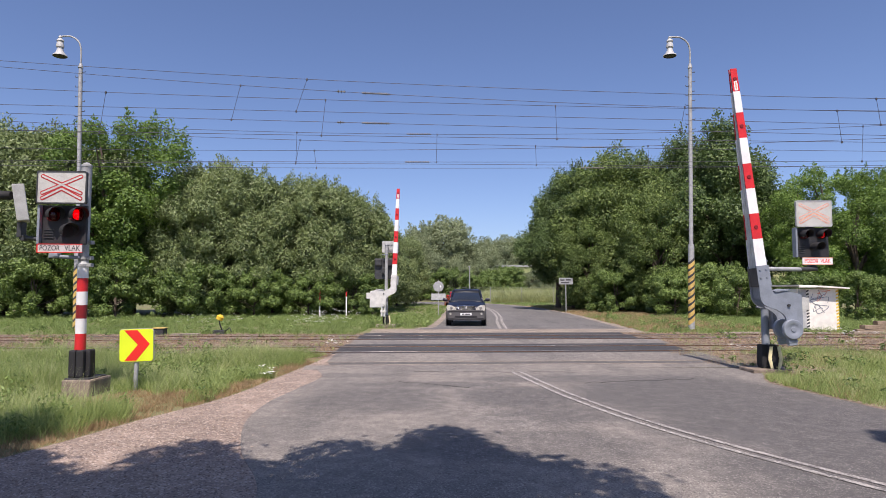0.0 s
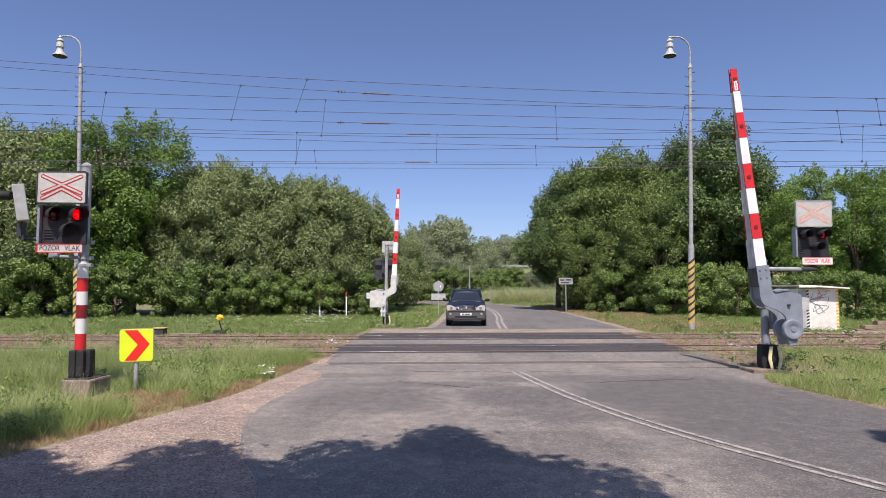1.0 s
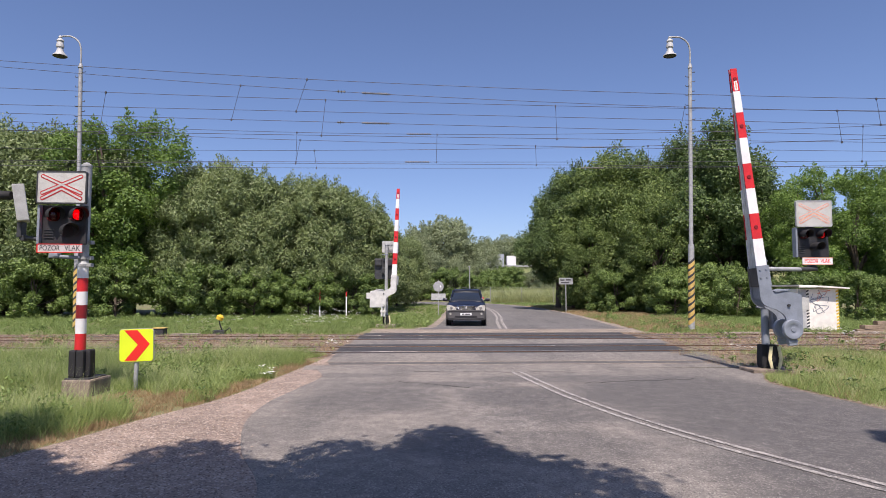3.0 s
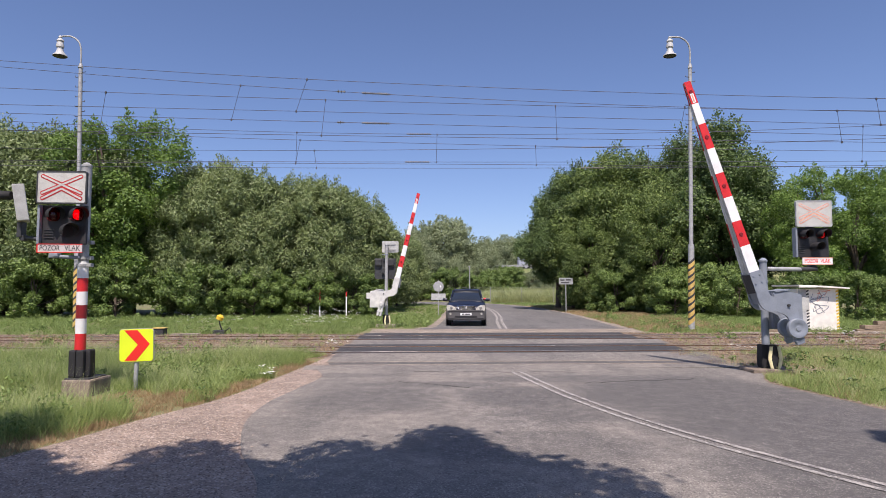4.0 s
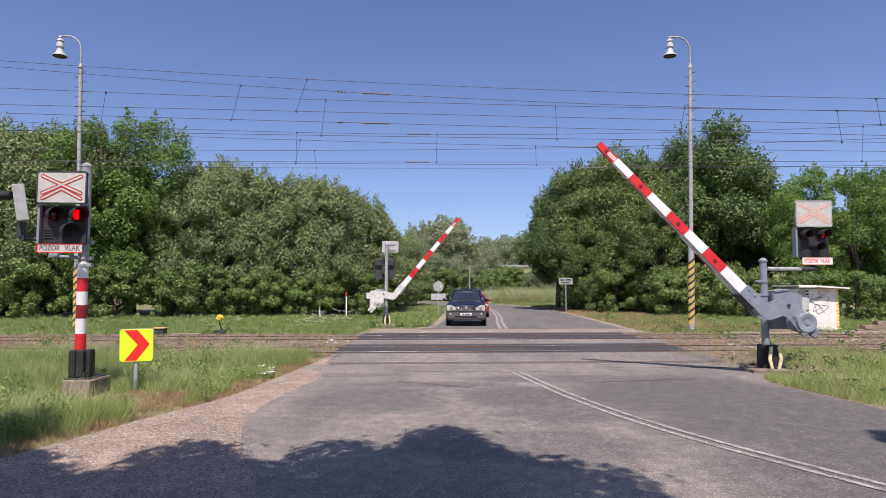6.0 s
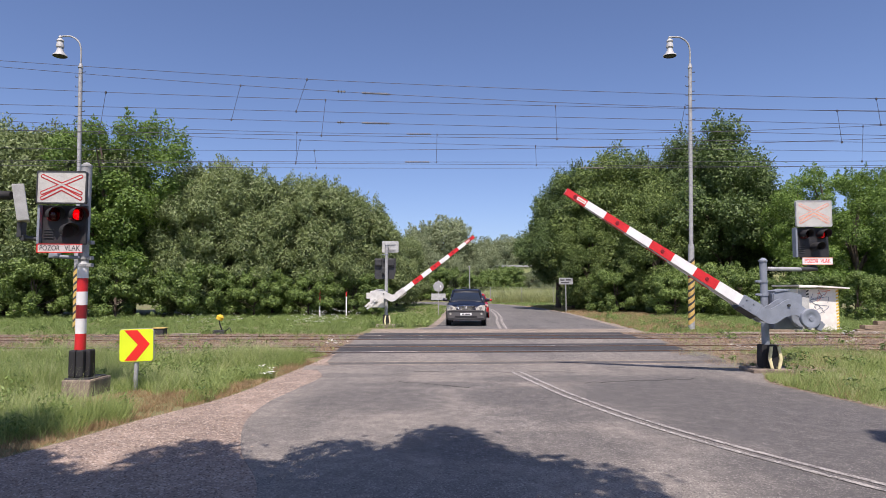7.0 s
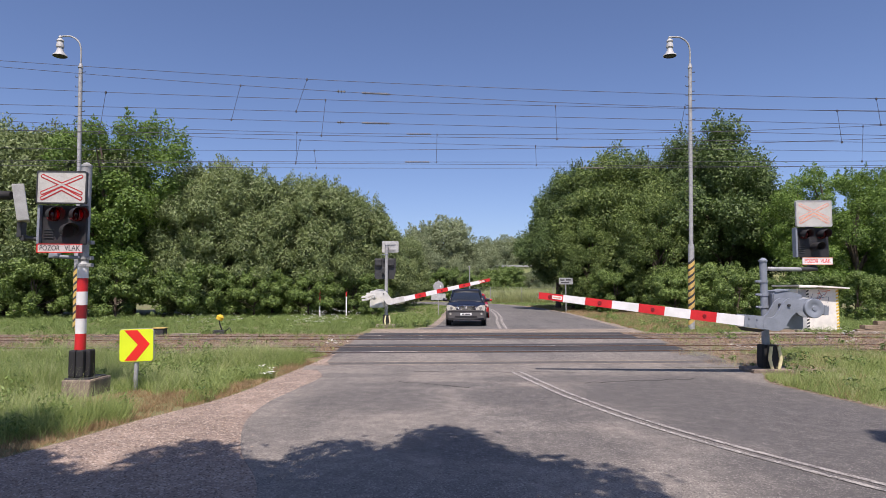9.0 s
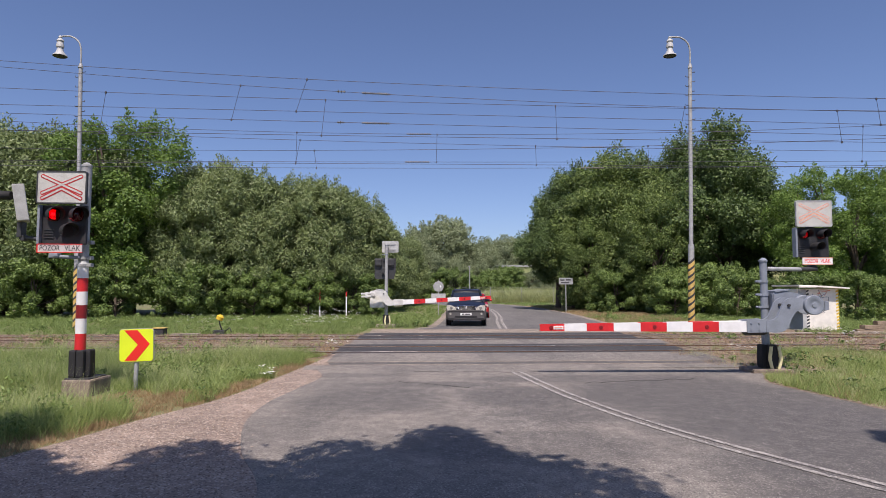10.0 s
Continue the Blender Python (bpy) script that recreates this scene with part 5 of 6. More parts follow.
def motor_car(where, label, paint, low, W, H, L, belt, r, suv=True):
    """A car whose nose points to -y; y runs back from the front bumper."""
    c = thing("car", where, label, "car")
    hw = W / 2

    def ring(y, w, z0, z1, crown):
        return [(-w * 0.92, y, z0), (-w, y, z0 + 0.12), (-w, y, z0 + (z1 - z0) * 0.62), (-w * 0.95, y, z1 - 0.05), (-w * 0.80, y, z1), (-w * 0.4, y, z1 + crown), (0, y, z1 + crown * 1.3), (w * 0.4, y, z1 + crown), (w * 0.80, y, z1), (w * 0.95, y, z1 - 0.05), (w, y, z0 + (z1 - z0) * 0.62), (w, y, z0 + 0.12), (w * 0.92, y, z0)]

    k = L / 4.57
    b = belt
    upper = [ring(0.06, hw * 0.80, 0.66, b - 0.30, 0.02), ring(0.12, hw * 0.92, 0.58, b - 0.20, 0.03), ring(0.35 * k, hw * 0.97, 0.42, b - 0.11, 0.04), ring(0.8 * k, hw, 0.38, b - 0.03, 0.05), ring(1.35 * k, hw, 0.36, b + 0.03, 0.05), ring(3.9 * k, hw, 0.36, b + 0.02, 0.03), ring(4.4 * k, hw * 0.96, 0.42, b, 0.03), ring(4.55 * k, hw * 0.88, 0.5, b - 0.1, 0.02)]
    part("body", loft(bmesh.new(), upper), paint, c, "glossy car body")
    # bumper, sills
    bump = [[(x, y, z) for x, z in rounded(2 * w, 0.46, 0.12, 4)] for y, w in ((0.0, hw * 0.80), (0.04, hw * 0.93), (0.25, hw * 1.005), (0.42, hw * 1.01))]
    bump = [[(x, y, z + 0.52) for x, y, z in q] for q in bump]
    part("bumper", loft(bmesh.new(), bump), low, c, "front bumper")
    part("lower_grille", box(bmesh.new(), -hw * 0.55, hw * 0.55, -0.012, 0.05, 0.40, 0.49, 0.02), "black_rubber", c)
    part("lower_skirt", box(bmesh.new(), -hw * 0.90, hw * 0.90, -0.010, 0.2, 0.27, 0.39, 0.03), "black_rubber", c, "black lower skirt")
    part("bumper_step", box(bmesh.new(), -hw * 0.88, hw * 0.88, -0.022, 0.12, 0.66, 0.70, 0.015), "black_rubber", c)
    part("skid_plate", box(bmesh.new(), -hw * 0.62, hw * 0.62, -0.016, 0.1, 0.31, 0.35, 0.015), "trim_grey" if suv else "black_rubber", c)
    for s in (-1, 1):
        part("sill", box(bmesh.new(), s * hw * 0.99 - 0.02, s * hw * 0.99 + 0.02, 1.3 * k, 3.3 * k, 0.36, 0.56, 0.015), low, c)
        bm = bmesh.new()
        spun(bm, [(r * 1.22, -0.02), (r * 1.20, 0.02)], 24, pose(s * hw * 0.99, 0.88 * k, r, 0, 90, 0))
        part("wheel_arch", bm, low, c)
        bm = bmesh.new()
        spun(bm, [(r * 1.22, -0.02), (r * 1.20, 0.02)], 24, pose(s * hw * 0.99, 3.6 * k, r, 0, 90, 0))
        part("wheel_arch", bm, low, c)
        wheel(c, s * (hw - 0.11), 0.88 * k, r, 0.23)
        wheel(c, s * (hw - 0.11), 3.6 * k, r, 0.23)
        bm = bmesh.new()
        q = [(0.42, b - 0.38), (0.52, b - 0.20), (0.66, b - 0.115), (0.86, b - 0.11), (0.90, b - 0.22), (0.86, b - 0.36), (0.60, b - 0.41)]
        plate(bm, [(s * x * hw / 0.94, z) for x, z in q], 0.035, 0.30)
        hl = part("headlight", bm, "lens_clear", c, "clear headlight")
        part("lamp_bowl", spun(bmesh.new(), [(0.075, -0.01), (0.06, 0.01)], 16, pose(s * 0.68, 0.03, b - 0.25, 90, 0, 0)), "chrome", hl)
        part("fog_lamp", spun(bmesh.new(), [(0.046, -0.02), (0.05, 0.02)], 16, pose(s * hw * 0.76, -0.005, 0.575, 90, 0, 0)), "lens_clear", c, "round fog lamp")
        bm = bmesh.new()
        spun(bm, [(0.02, -0.12), (0.075, -0.09), (0.085, 0.0), (0.075, 0.09), (0.02, 0.11)], 14, pose(s * (hw + 0.09), 1.42 * k, b + 0.12, 0, 90, 0))
        mir = part("mirror", bm, paint, c, "door mirror")
        part("mirror_foot", box(bmesh.new(), min(s * (hw - 0.1), s * (hw + 0.08)), max(s * (hw - 0.1), s * (hw + 0.08)), 1.42 * k, 1.50 * k, b + 0.03, b + 0.09, 0.01), "black_rubber", mir)
    # greenhouse
    gh = [(1.15 * k, hw * 0.84, b + 0.02, b + 0.04), (1.30 * k, hw * 0.84, b, b + 0.13), (1.95 * k, hw * 0.80, b, H - 0.10), (2.25 * k, hw * 0.80, b, H - 0.05), (3.9 * k, hw * 0.80, b, H - 0.07), (4.40 * k, hw * 0.80, b, b + 0.1)]
    rings = []
    for y, w, z0, z1 in gh:
        f = min(1.0, (z1 - b) / (H - b))
        wt = w * (1 - 0.17 * f)
        rings.append([(-w, y, z0), (-w + (w - wt) * 0.9, y, z0 + (z1 - z0) * 0.85), (-wt * 0.88, y, z1), (0, y, z1 + 0.015), (wt * 0.88, y, z1), (w - (w - wt) * 0.9, y, z0 + (z1 - z0) * 0.85), (w, y, z0)])
    part("cabin_glass", loft(bmesh.new(), rings), "car_glass", c, "dark window glass")
    roof = [[(x, y, z) for x, z in ((-hw * 0.70, z0 - 0.03), (-hw * 0.60, z0 + 0.015), (0, z0 + 0.035), (hw * 0.60, z0 + 0.015), (hw * 0.70, z0 - 0.03))] for y, z0 in ((1.90 * k, H - 0.11), (2.2 * k, H - 0.05), (3.0 * k, H - 0.035), (3.9 * k, H - 0.06))]
    part("roof", loft(bmesh.new(), roof), paint, c, "painted roof")
    for s in (-1, 1):
        part("pillar", tube(bmesh.new(), [(s * hw * 0.85, 1.18 * k, b + 0.02), (s * hw * 0.70, 1.98 * k, H - 0.10)], 0.04, 8), paint, c, "windscreen pillar")
        part("wiper", tube(bmesh.new(), [(s * 0.1 + 0.15, 1.18 * k, b + 0.06), (s * 0.1 - 0.35, 1.26 * k, b + 0.12)], 0.012, 5), "black_rubber", c)
        if suv:
            part("roof_rail", tube(bmesh.new(), [(s * hw * 0.66, 2.1 * k, H - 0.06), (s * hw * 0.66, 2.2 * k, H), (s * hw * 0.66, 3.7 * k, H), (s * hw * 0.66, 3.8 * k, H - 0.07)], 0.02, 8), "trim_grey", c, "roof rail")
    # grille with bars and frame
    g = [(-0.42, b - 0.15), (0.42, b - 0.15), (0.27, b - 0.37), (-0.27, b - 0.37)]
    part("grille", plate(bmesh.new(), g, 0.03, 0.10), "black_rubber", c, "black radiator grille")
    for j in range(3):
        z = b - 0.20 - 0.05 * j
        part("grille_bar", box(bmesh.new(), -0.30 + 0.02 * j, 0.30 - 0.02 * j, 0.010, 0.04, z - 0.012, z + 0.012), "chrome", c)
    part("grille_frame", tube(bmesh.new(), [(x, 0.025, z) for x, z in g + g[:1]], 0.024, 6), "chrome", c, "chrome grille frame")
    part("emblem", spun(bmesh.new(), [(0.055, -0.01), (0.06, 0.01)], 16, pose(0, 0.01, b - 0.25, 90, 0, 0)), "chrome", c)
    pl = part("number_plate", box(bmesh.new(), -0.26, 0.26, -0.022, -0.005, 0.50, 0.61, 0.005), "white", c, "white plate with unreadable print")
    for x0, x1 in ((-0.18, -0.08), (-0.05, 0.2)):
        part("plate_bar", box(bmesh.new(), x0, x1, -0.026, -0.022, 0.53, 0.58), "trim_grey", pl)
    return c


def van():
    c = thing("van", pose(-40, 144, 6.3, 0, 0, 90), "white delivery van on the embankment road", "van")
    prof = [(0.0, 0.45), (0.0, 0.95), (0.25, 1.15), (0.95, 1.30), (1.55, 2.15), (1.9, 2.3), (4.9, 2.3), (5.0, 2.2), (5.0, 0.40), (0.1, 0.40)]
    bm = bmesh.new()
    plate(bm, [(z, y) for z, y in prof], -0.95, 0.95, pose(0, 0, 0, 0, 0, 90))
    bmesh.ops.bevel(bm, geom=bm.edges[:], offset=0.06, segments=2, affect="EDGES")
    part("body", bm, "white", c, "white van body")
    for s in (-1, 1):
        bm = bmesh.new()
        plate(bm, [(1.15, 1.35), (1.65, 2.05), (2.5, 2.05), (2.5, 1.35)], -0.01, 0.01, pose(-s * 0.955, 0, 0, 0, 0, 90))
        part("side_window", bm, "car_glass", c, "dark cab window")
        for y in (0.95, 4.1):
            wheel(c, s * 0.82, y, 0.34, 0.22)
    part("windscreen", plate(bmesh.new(), [(-0.8, 0), (0.8, 0), (0.7, 0.95), (-0.7, 0.95)], -0.01, 0.01, pose(0, 1.0, 1.36, -35, 0, 0)), "car_glass", c)
    return c


def lorry():
    c = thing("lorry", pose(-60, 146, 6.3, 0, 0, 90), "grey articulated lorry on the embankment road", "lorry")
    part("trailer", box(bmesh.new(), -1.25, 1.25, 2.9, 16.2, 1.0, 3.55, 0.05), "truck_grey", c, "grey curtain-sided trailer")
    part("cab", box(bmesh.new(), -1.22, 1.22, 0.0, 2.2, 0.6, 3.2, 0.15), "white", c, "white cab")
    part("windscreen", box(bmesh.new(), -1.05, 1.05, -0.02, 0.05, 1.7, 2.6, 0.02), "car_glass", c)
    part("chassis", box(bmesh.new(), -0.5, 0.5, 0.3, 15.8, 0.55, 0.95, 0.02), "dark_paint", c)
    for s in (-1, 1):
        for y in (1.2, 4.6, 11.8, 13.1, 14.4):
            wheel(c, s * 1.05, y, 0.5, 0.3)
    return c


def embankment():
    bm = bmesh.new()
    loft(bm, [[(x, 118, -0.3), (x, 138, 6.15), (x, 139, 6.3), (x, 152, 6.3), (x, 170, -0.3)] for x in (-160, 0, 200)])
    e = tagged(part("embankment", bm, "bank"), "grassy road embankment in the distance", "embankment", kind="structure")
    bm = bmesh.new()
    sheet(bm, [(-160, 140), (200, 140), (200, 151), (-160, 151)], 6.32, 0.1)
    part("embankment_road", bm, "asphalt_far", e)
    g = thing("guard_rail", pose(0, 140.2, 6.3), "grey steel guard rail along the embankment", "guard rail")
    part("rail", box(bmesh.new(), -60, 90, -0.04, 0.04, 0.45, 0.78, 0.02), "zinc", g)
    for k in range(38):
        part("post", box(bmesh.new(), -60 + 4 * k, -59.9 + 4 * k, 0.0, 0.1, -0.1, 0.7), "zinc", g)


# ---- plants ----
def leaf_cloud(rng, centres, radii, count, size, flat=0.55, droop=0.0):
    """Loose leaves round clump centres, denser on the outside."""
    w = radii ** 2
    idx = rng.choice(len(centres), count, p=w / w.sum())
    u = rng.normal(size=(count, 3))
    u /= np.linalg.norm(u, axis=1, keepdims=True)
    rad = radii[idx, None] * (0.45 + 0.6 * rng.random((count, 1)) ** 0.6)
    rad *= np.where(rng.random((count, 1)) < 0.09, 1.0 + 0.45 * rng.random((count, 1)), 1.0)
    p = centres[idx] + u * rad * np.array([1, 1, 0.8])
    n = u + rng.normal(size=(count, 3)) * 0.55 + np.array([0, 0, 0.45])
    n /= np.linalg.norm(n, axis=1, keepdims=True)
    t = rng.normal(size=(count, 3)) + np.array([0, 0, -droop])
    t -= n * (t * n).sum(1, keepdims=True)
    t /= np.linalg.norm(t, axis=1, keepdims=True)
    b = np.cross(n, t)
    l = size * (0.6 + 0.8 * rng.random((count, 1)))
    wd = l * flat * 0.5
    tip, root = p + t * l * 0.55, p - t * l * 0.45
    mid = p + n * l * 0.06
    return np.stack([root, mid + b * wd, tip, mid - b * wd], 1)


def leaf_sprigs(rng, centres, radii, count, size, flat, h):
    """Young shoots that stand out of the crown and break up its outline."""
    k = rng.choice(len(centres), count, p=radii / radii.sum())
    out = centres[k] - np.array([0, 0, 0.45 * h])
    out /= np.linalg.norm(out, axis=1, keepdims=True) + 1e-6
    way = out * 0.7 + np.array([0, 0, 0.75]) + rng.normal(size=(count, 3)) * 0.3
    way /= np.linalg.norm(way, axis=1, keepdims=True)
    start = centres[k] + way * radii[k, None] * 0.75
    length = radii[k, None] * (0.3 + 0.5 * rng.random((count, 1)))
    n = 16
    f = np.tile(np.linspace(0, 1, n), count)[:, None]
    p = np.repeat(start, n, 0) + np.repeat(way * length, n, 0) * f + rng.normal(size=(count * n, 3)) * size * (0.75 - 0.5 * f)
    t = np.repeat(way, n, 0) + rng.normal(size=(count * n, 3)) * 0.6
    t /= np.linalg.norm(t, axis=1, keepdims=True)
    b = np.cross(t, rng.normal(size=(count * n, 3)))
    b /= np.linalg.norm(b, axis=1, keepdims=True)
    l = size * (0.6 + 0.7 * rng.random((count * n, 1)))
    return np.stack([p - t * l * 0.5, p + b * l * flat * 0.5, p + t * l * 0.5, p - b * l * flat * 0.5], 1)


def tree_kind(seed, w, h, mat, leaves, size, clumps=70, low=0.12, flat=0.5, droop=0.0, limbs=9, top=1.0, back=0.0, sprigs=0):
    """One tree: tapered trunk with limbs, and a crown of leaf clumps with an uneven outline."""
    rng = np.random.default_rng(seed)
    t = thing("tree", pose(0, 0, 0), "", "tree")
    u = rng.normal(size=(clumps, 3))
    u /= np.linalg.norm(u, axis=1, keepdims=True)
    f = 0.45 + 0.5 * rng.random(clumps) ** 0.5
    lump = 1 + 0.18 * np.sin(u[:, 0] * 3 + seed) + 0.17 * np.sin(u[:, 2] * 5 + 2 * seed)
    c = u * (f * lump)[:, None]
    zc = low * h + (h - low * h) * 0.47
    narrow = 1 - 0.35 * np.clip(c[:, 2], 0, 1) * top
    cen = np.stack([c[:, 0] * w / 2 * narrow, c[:, 1] * w / 2 * narrow, zc + c[:, 2] * (h - low * h) * 0.47], 1)
    rad = (0.075 + 0.105 * rng.random(clumps) ** 1.5) * (w + h) / 2 * 0.68
    cen[:, 2] = np.maximum(cen[:, 2], rad * 0.8 + low * h * 0.5)
    bm = bmesh.new()
    trunk = [(0, 0, -0.1), (0.1 * rng.normal(), 0.1 * rng.normal(), h * 0.25), (0.25 * rng.normal(), 0.25 * rng.normal(), h * 0.55), (0.3 * rng.normal(), 0.3 * rng.normal(), h * 0.70)]
    tube(bm, spline(trunk, 4), [0.024 * h * (1 - 0.85 * k / 12) for k in range(13)], 8)
    part("trunk", bm, "bark", t, "rough brown trunk")
    for k in rng.choice(clumps, min(limbs, clumps), replace=False):
        z0 = max(0.3, min(cen[k, 2] * 0.55, h * 0.7))
        bm = bmesh.new()
        a = Vector((0, 0, z0))
        e = Vector([float(v) for v in cen[k]]) + Vector((0, back, 0))
        tube(bm, spline([tuple(a), tuple(a.lerp(e, 0.5) + Vector((0, 0, 0.03 * h))), tuple(e)], 4), [0.010 * h * (1 - 0.1 * j) for j in range(9)], 6)
        part("limb", bm, "bark", t)
    cen[:, 1] += back
    v = leaf_cloud(rng, cen, rad, leaves, size, flat, droop)
    if sprigs:
        v = np.concatenate([v, leaf_sprigs(rng, cen, rad, sprigs, size, flat, h)])
    me = faces_mesh("crown", v, 4)
    me.materials.append(M[mat])
    o = new("crown", me)
    o.parent = t
    return t


def trees():
    kinds = {
        "willow": tree_kind(3, 7.0, 9.6, "willow", 50000, 0.178, 130, 0.02, 0.38, sprigs=360),
        "willow_b": tree_kind(8, 7.5, 8.4, "willow", 50000, 0.178, 130, 0.02, 0.38, sprigs=360),
        "shrub": tree_kind(12, 5.0, 4.2, "bush", 14500, 0.168, 60, 0.0, 0.55, sprigs=100),
        "robinia": tree_kind(21, 7.0, 12.4, "robinia", 40000, 0.185, 95, 0.08, 0.5, limbs=14, top=-0.5, sprigs=200),
        "dark": tree_kind(33, 9.0, 13.5, "dark_tree", 56000, 0.200, 120, 0.20, 0.55, sprigs=260),
        "mixed": tree_kind(37, 8.4, 13.3, "mixed_tree", 46000, 0.200, 110, 0.03, 0.5, sprigs=260),
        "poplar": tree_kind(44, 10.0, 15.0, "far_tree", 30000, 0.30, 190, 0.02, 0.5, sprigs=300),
    }
    labels = {"willow": "bushy grey-green willow in full leaf", "willow_b": "wide grey-green willow in full leaf", "shrub": "low bright green leafy shrub", "robinia": "tall feathery green robinia tree", "dark": "dense dark green broadleaf tree", "mixed": "tall yellowish green broadleaf tree", "poplar": "hazy grey-green tree in the distance"}
    for k, t in kinds.items():
        tagged(t, labels[k], "shrub" if k == "shrub" else "tree", {"shrub": "roadside shrubs", "poplar": "distant trees"}.get(k, "trees along the railway"))
    placed = [
        # left hedge of willows, from the edge of the view to the far road
        ("willow", -31.5, 39.5, 1.18), ("willow_b", -26.5, 40.5, 1.36), ("robinia", -21.6, 39.0, 0.98), ("willow_b", -22.8, 41.5, 1.25), ("willow", -16.4, 40.5, 1.00), ("willow", -17.5, 42.5, 1.10), ("willow_b", -12.6, 43.4, 1.04), ("willow", -8.3, 45.4, 0.94), ("willow", -14.6, 42.4, 0.96), ("willow_b", -15.2, 43.0, 1.08), ("willow_b", -14.0, 41.5, 1.11), ("willow", -12.8, 44.0, 1.02), ("willow_b", -10.4, 44.5, 1.09), ("willow_b", -7.9, 46.0, 1.00), ("willow", -11.6, 42.0, 0.96), ("willow_b", -9.0, 43.0, 1.04), ("willow", -6.7, 45.0, 0.90), ("willow_b", -5.4, 48.0, 0.85), ("willow_b", -4.7, 52.0, 0.74), ("willow_b", -6.5, 58.0, 0.85), ("willow", -37.5, 41.0, 1.20), ("willow", -18.5, 44.0, 1.15), ("willow_b", -44.0, 42, 1.30),
        ("shrub", -28.5, 36.0, 0.95), ("shrub", -24.0, 36.0, 0.9), ("shrub", -19.5, 36.5, 0.9), ("shrub", -15.3, 37.0, 0.85), ("shrub", -11.8, 38.2, 0.8), ("shrub", -8.6, 39.0, 0.75), ("shrub", -6.0, 41.0, 0.72), ("shrub", -33.0, 36.0, 0.95), ("shrub", -4.3, 37.0, 0.42), ("shrub", -4.9, 44.0, 0.60),
        # right-hand wood
        ("dark", 10.9, 50.0, 0.80), ("mixed", 13.8, 48.0, 0.86), ("mixed", 17.0, 45.0, 0.80), ("dark", 20.6, 44.0, 0.97), ("dark", 13.8, 56.0, 0.95), ("dark", 18.6, 52.0, 0.95), ("dark", 23.4, 46.0, 0.76),
        ("robinia", 25.4, 37.5, 0.70), ("robinia", 28.4, 38.5, 0.75), ("robinia", 31.8, 39.0, 0.75), ("robinia", 22.6, 38.0, 0.64), ("robinia", 36.0, 40, 0.78), ("robinia", 28.0, 44.0, 0.84), ("robinia", 34.0, 46.0, 0.86),
        ("shrub", 11.6, 48.0, 0.70), ("shrub", 12.4, 43.5, 0.80), ("shrub", 14.8, 39.0, 0.78), ("shrub", 17.5, 36.5, 0.72), ("shrub", 20.3, 35.0, 0.70), ("shrub", 23.2, 34.2, 0.70), ("shrub", 26.2, 34.0, 0.72), ("shrub", 29.5, 34.0, 0.8), ("shrub", 15.8, 42.0, 0.9), ("shrub", 19.0, 39.5, 0.9),
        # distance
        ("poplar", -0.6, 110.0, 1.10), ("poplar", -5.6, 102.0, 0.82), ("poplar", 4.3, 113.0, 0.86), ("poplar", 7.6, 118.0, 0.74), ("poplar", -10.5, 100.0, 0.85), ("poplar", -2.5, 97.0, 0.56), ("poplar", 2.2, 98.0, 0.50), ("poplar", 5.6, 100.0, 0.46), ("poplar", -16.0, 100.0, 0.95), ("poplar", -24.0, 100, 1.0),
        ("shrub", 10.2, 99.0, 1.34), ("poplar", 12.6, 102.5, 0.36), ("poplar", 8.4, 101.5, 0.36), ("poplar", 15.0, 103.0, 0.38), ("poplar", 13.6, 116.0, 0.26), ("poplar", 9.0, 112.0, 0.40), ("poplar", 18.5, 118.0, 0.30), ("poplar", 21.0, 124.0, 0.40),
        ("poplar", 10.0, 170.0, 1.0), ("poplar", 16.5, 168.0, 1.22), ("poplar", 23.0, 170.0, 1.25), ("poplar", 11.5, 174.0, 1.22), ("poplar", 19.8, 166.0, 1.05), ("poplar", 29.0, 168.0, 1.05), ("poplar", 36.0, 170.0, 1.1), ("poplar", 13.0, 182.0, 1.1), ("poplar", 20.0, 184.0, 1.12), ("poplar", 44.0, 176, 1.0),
        # fuller hedge, wood edge and far bushes
        ("willow", -29.3, 41.0, 1.46), ("willow_b", -27.7, 41.5, 1.38), ("willow", -26.4, 42.0, 1.38), ("robinia", -20.4, 40.0, 1.01), ("willow_b", -17.5, 42.5, 1.14), ("willow", -16.1, 43.0, 1.23), ("willow_b", -14.8, 43.5, 1.10), ("willow", -7.9, 46.0, 1.04), ("willow_b", -6.8, 47.0, 0.99), ("dark", 9.6, 51.0, 0.75), ("dark", 11.2, 52.0, 0.87), ("mixed", 12.8, 49.0, 0.98), ("mixed", 14.9, 49.5, 1.10), ("dark", 19.4, 47.0, 0.94), ("dark", 20.7, 47.0, 1.02), ("mixed", 15.1, 43.0, 0.72), ("mixed", 11.0, 46.0, 0.58), ("poplar", -3.2, 107.0, 1.01), ("willow_b", -3.9, 64.0, 0.78), ("willow", -4.5, 60.0, 0.66), ("shrub", -3.1, 86.0, 1.07), ("shrub", -0.6, 87.0, 1.12), ("shrub", 1.8, 88.0, 1.25), ("shrub", 4.4, 88.0, 0.95), ("shrub", 9.2, 96.0, 1.37), ("shrub", 6.4, 94.0, 1.08),
        ("shrub", 7.4, 90.0, 0.62), ("willow_b", -8.5, 90.0, 1.0), ("willow", -13.5, 92.0, 1.0),
    ]
    used = set()
    rnd = random.Random(7)
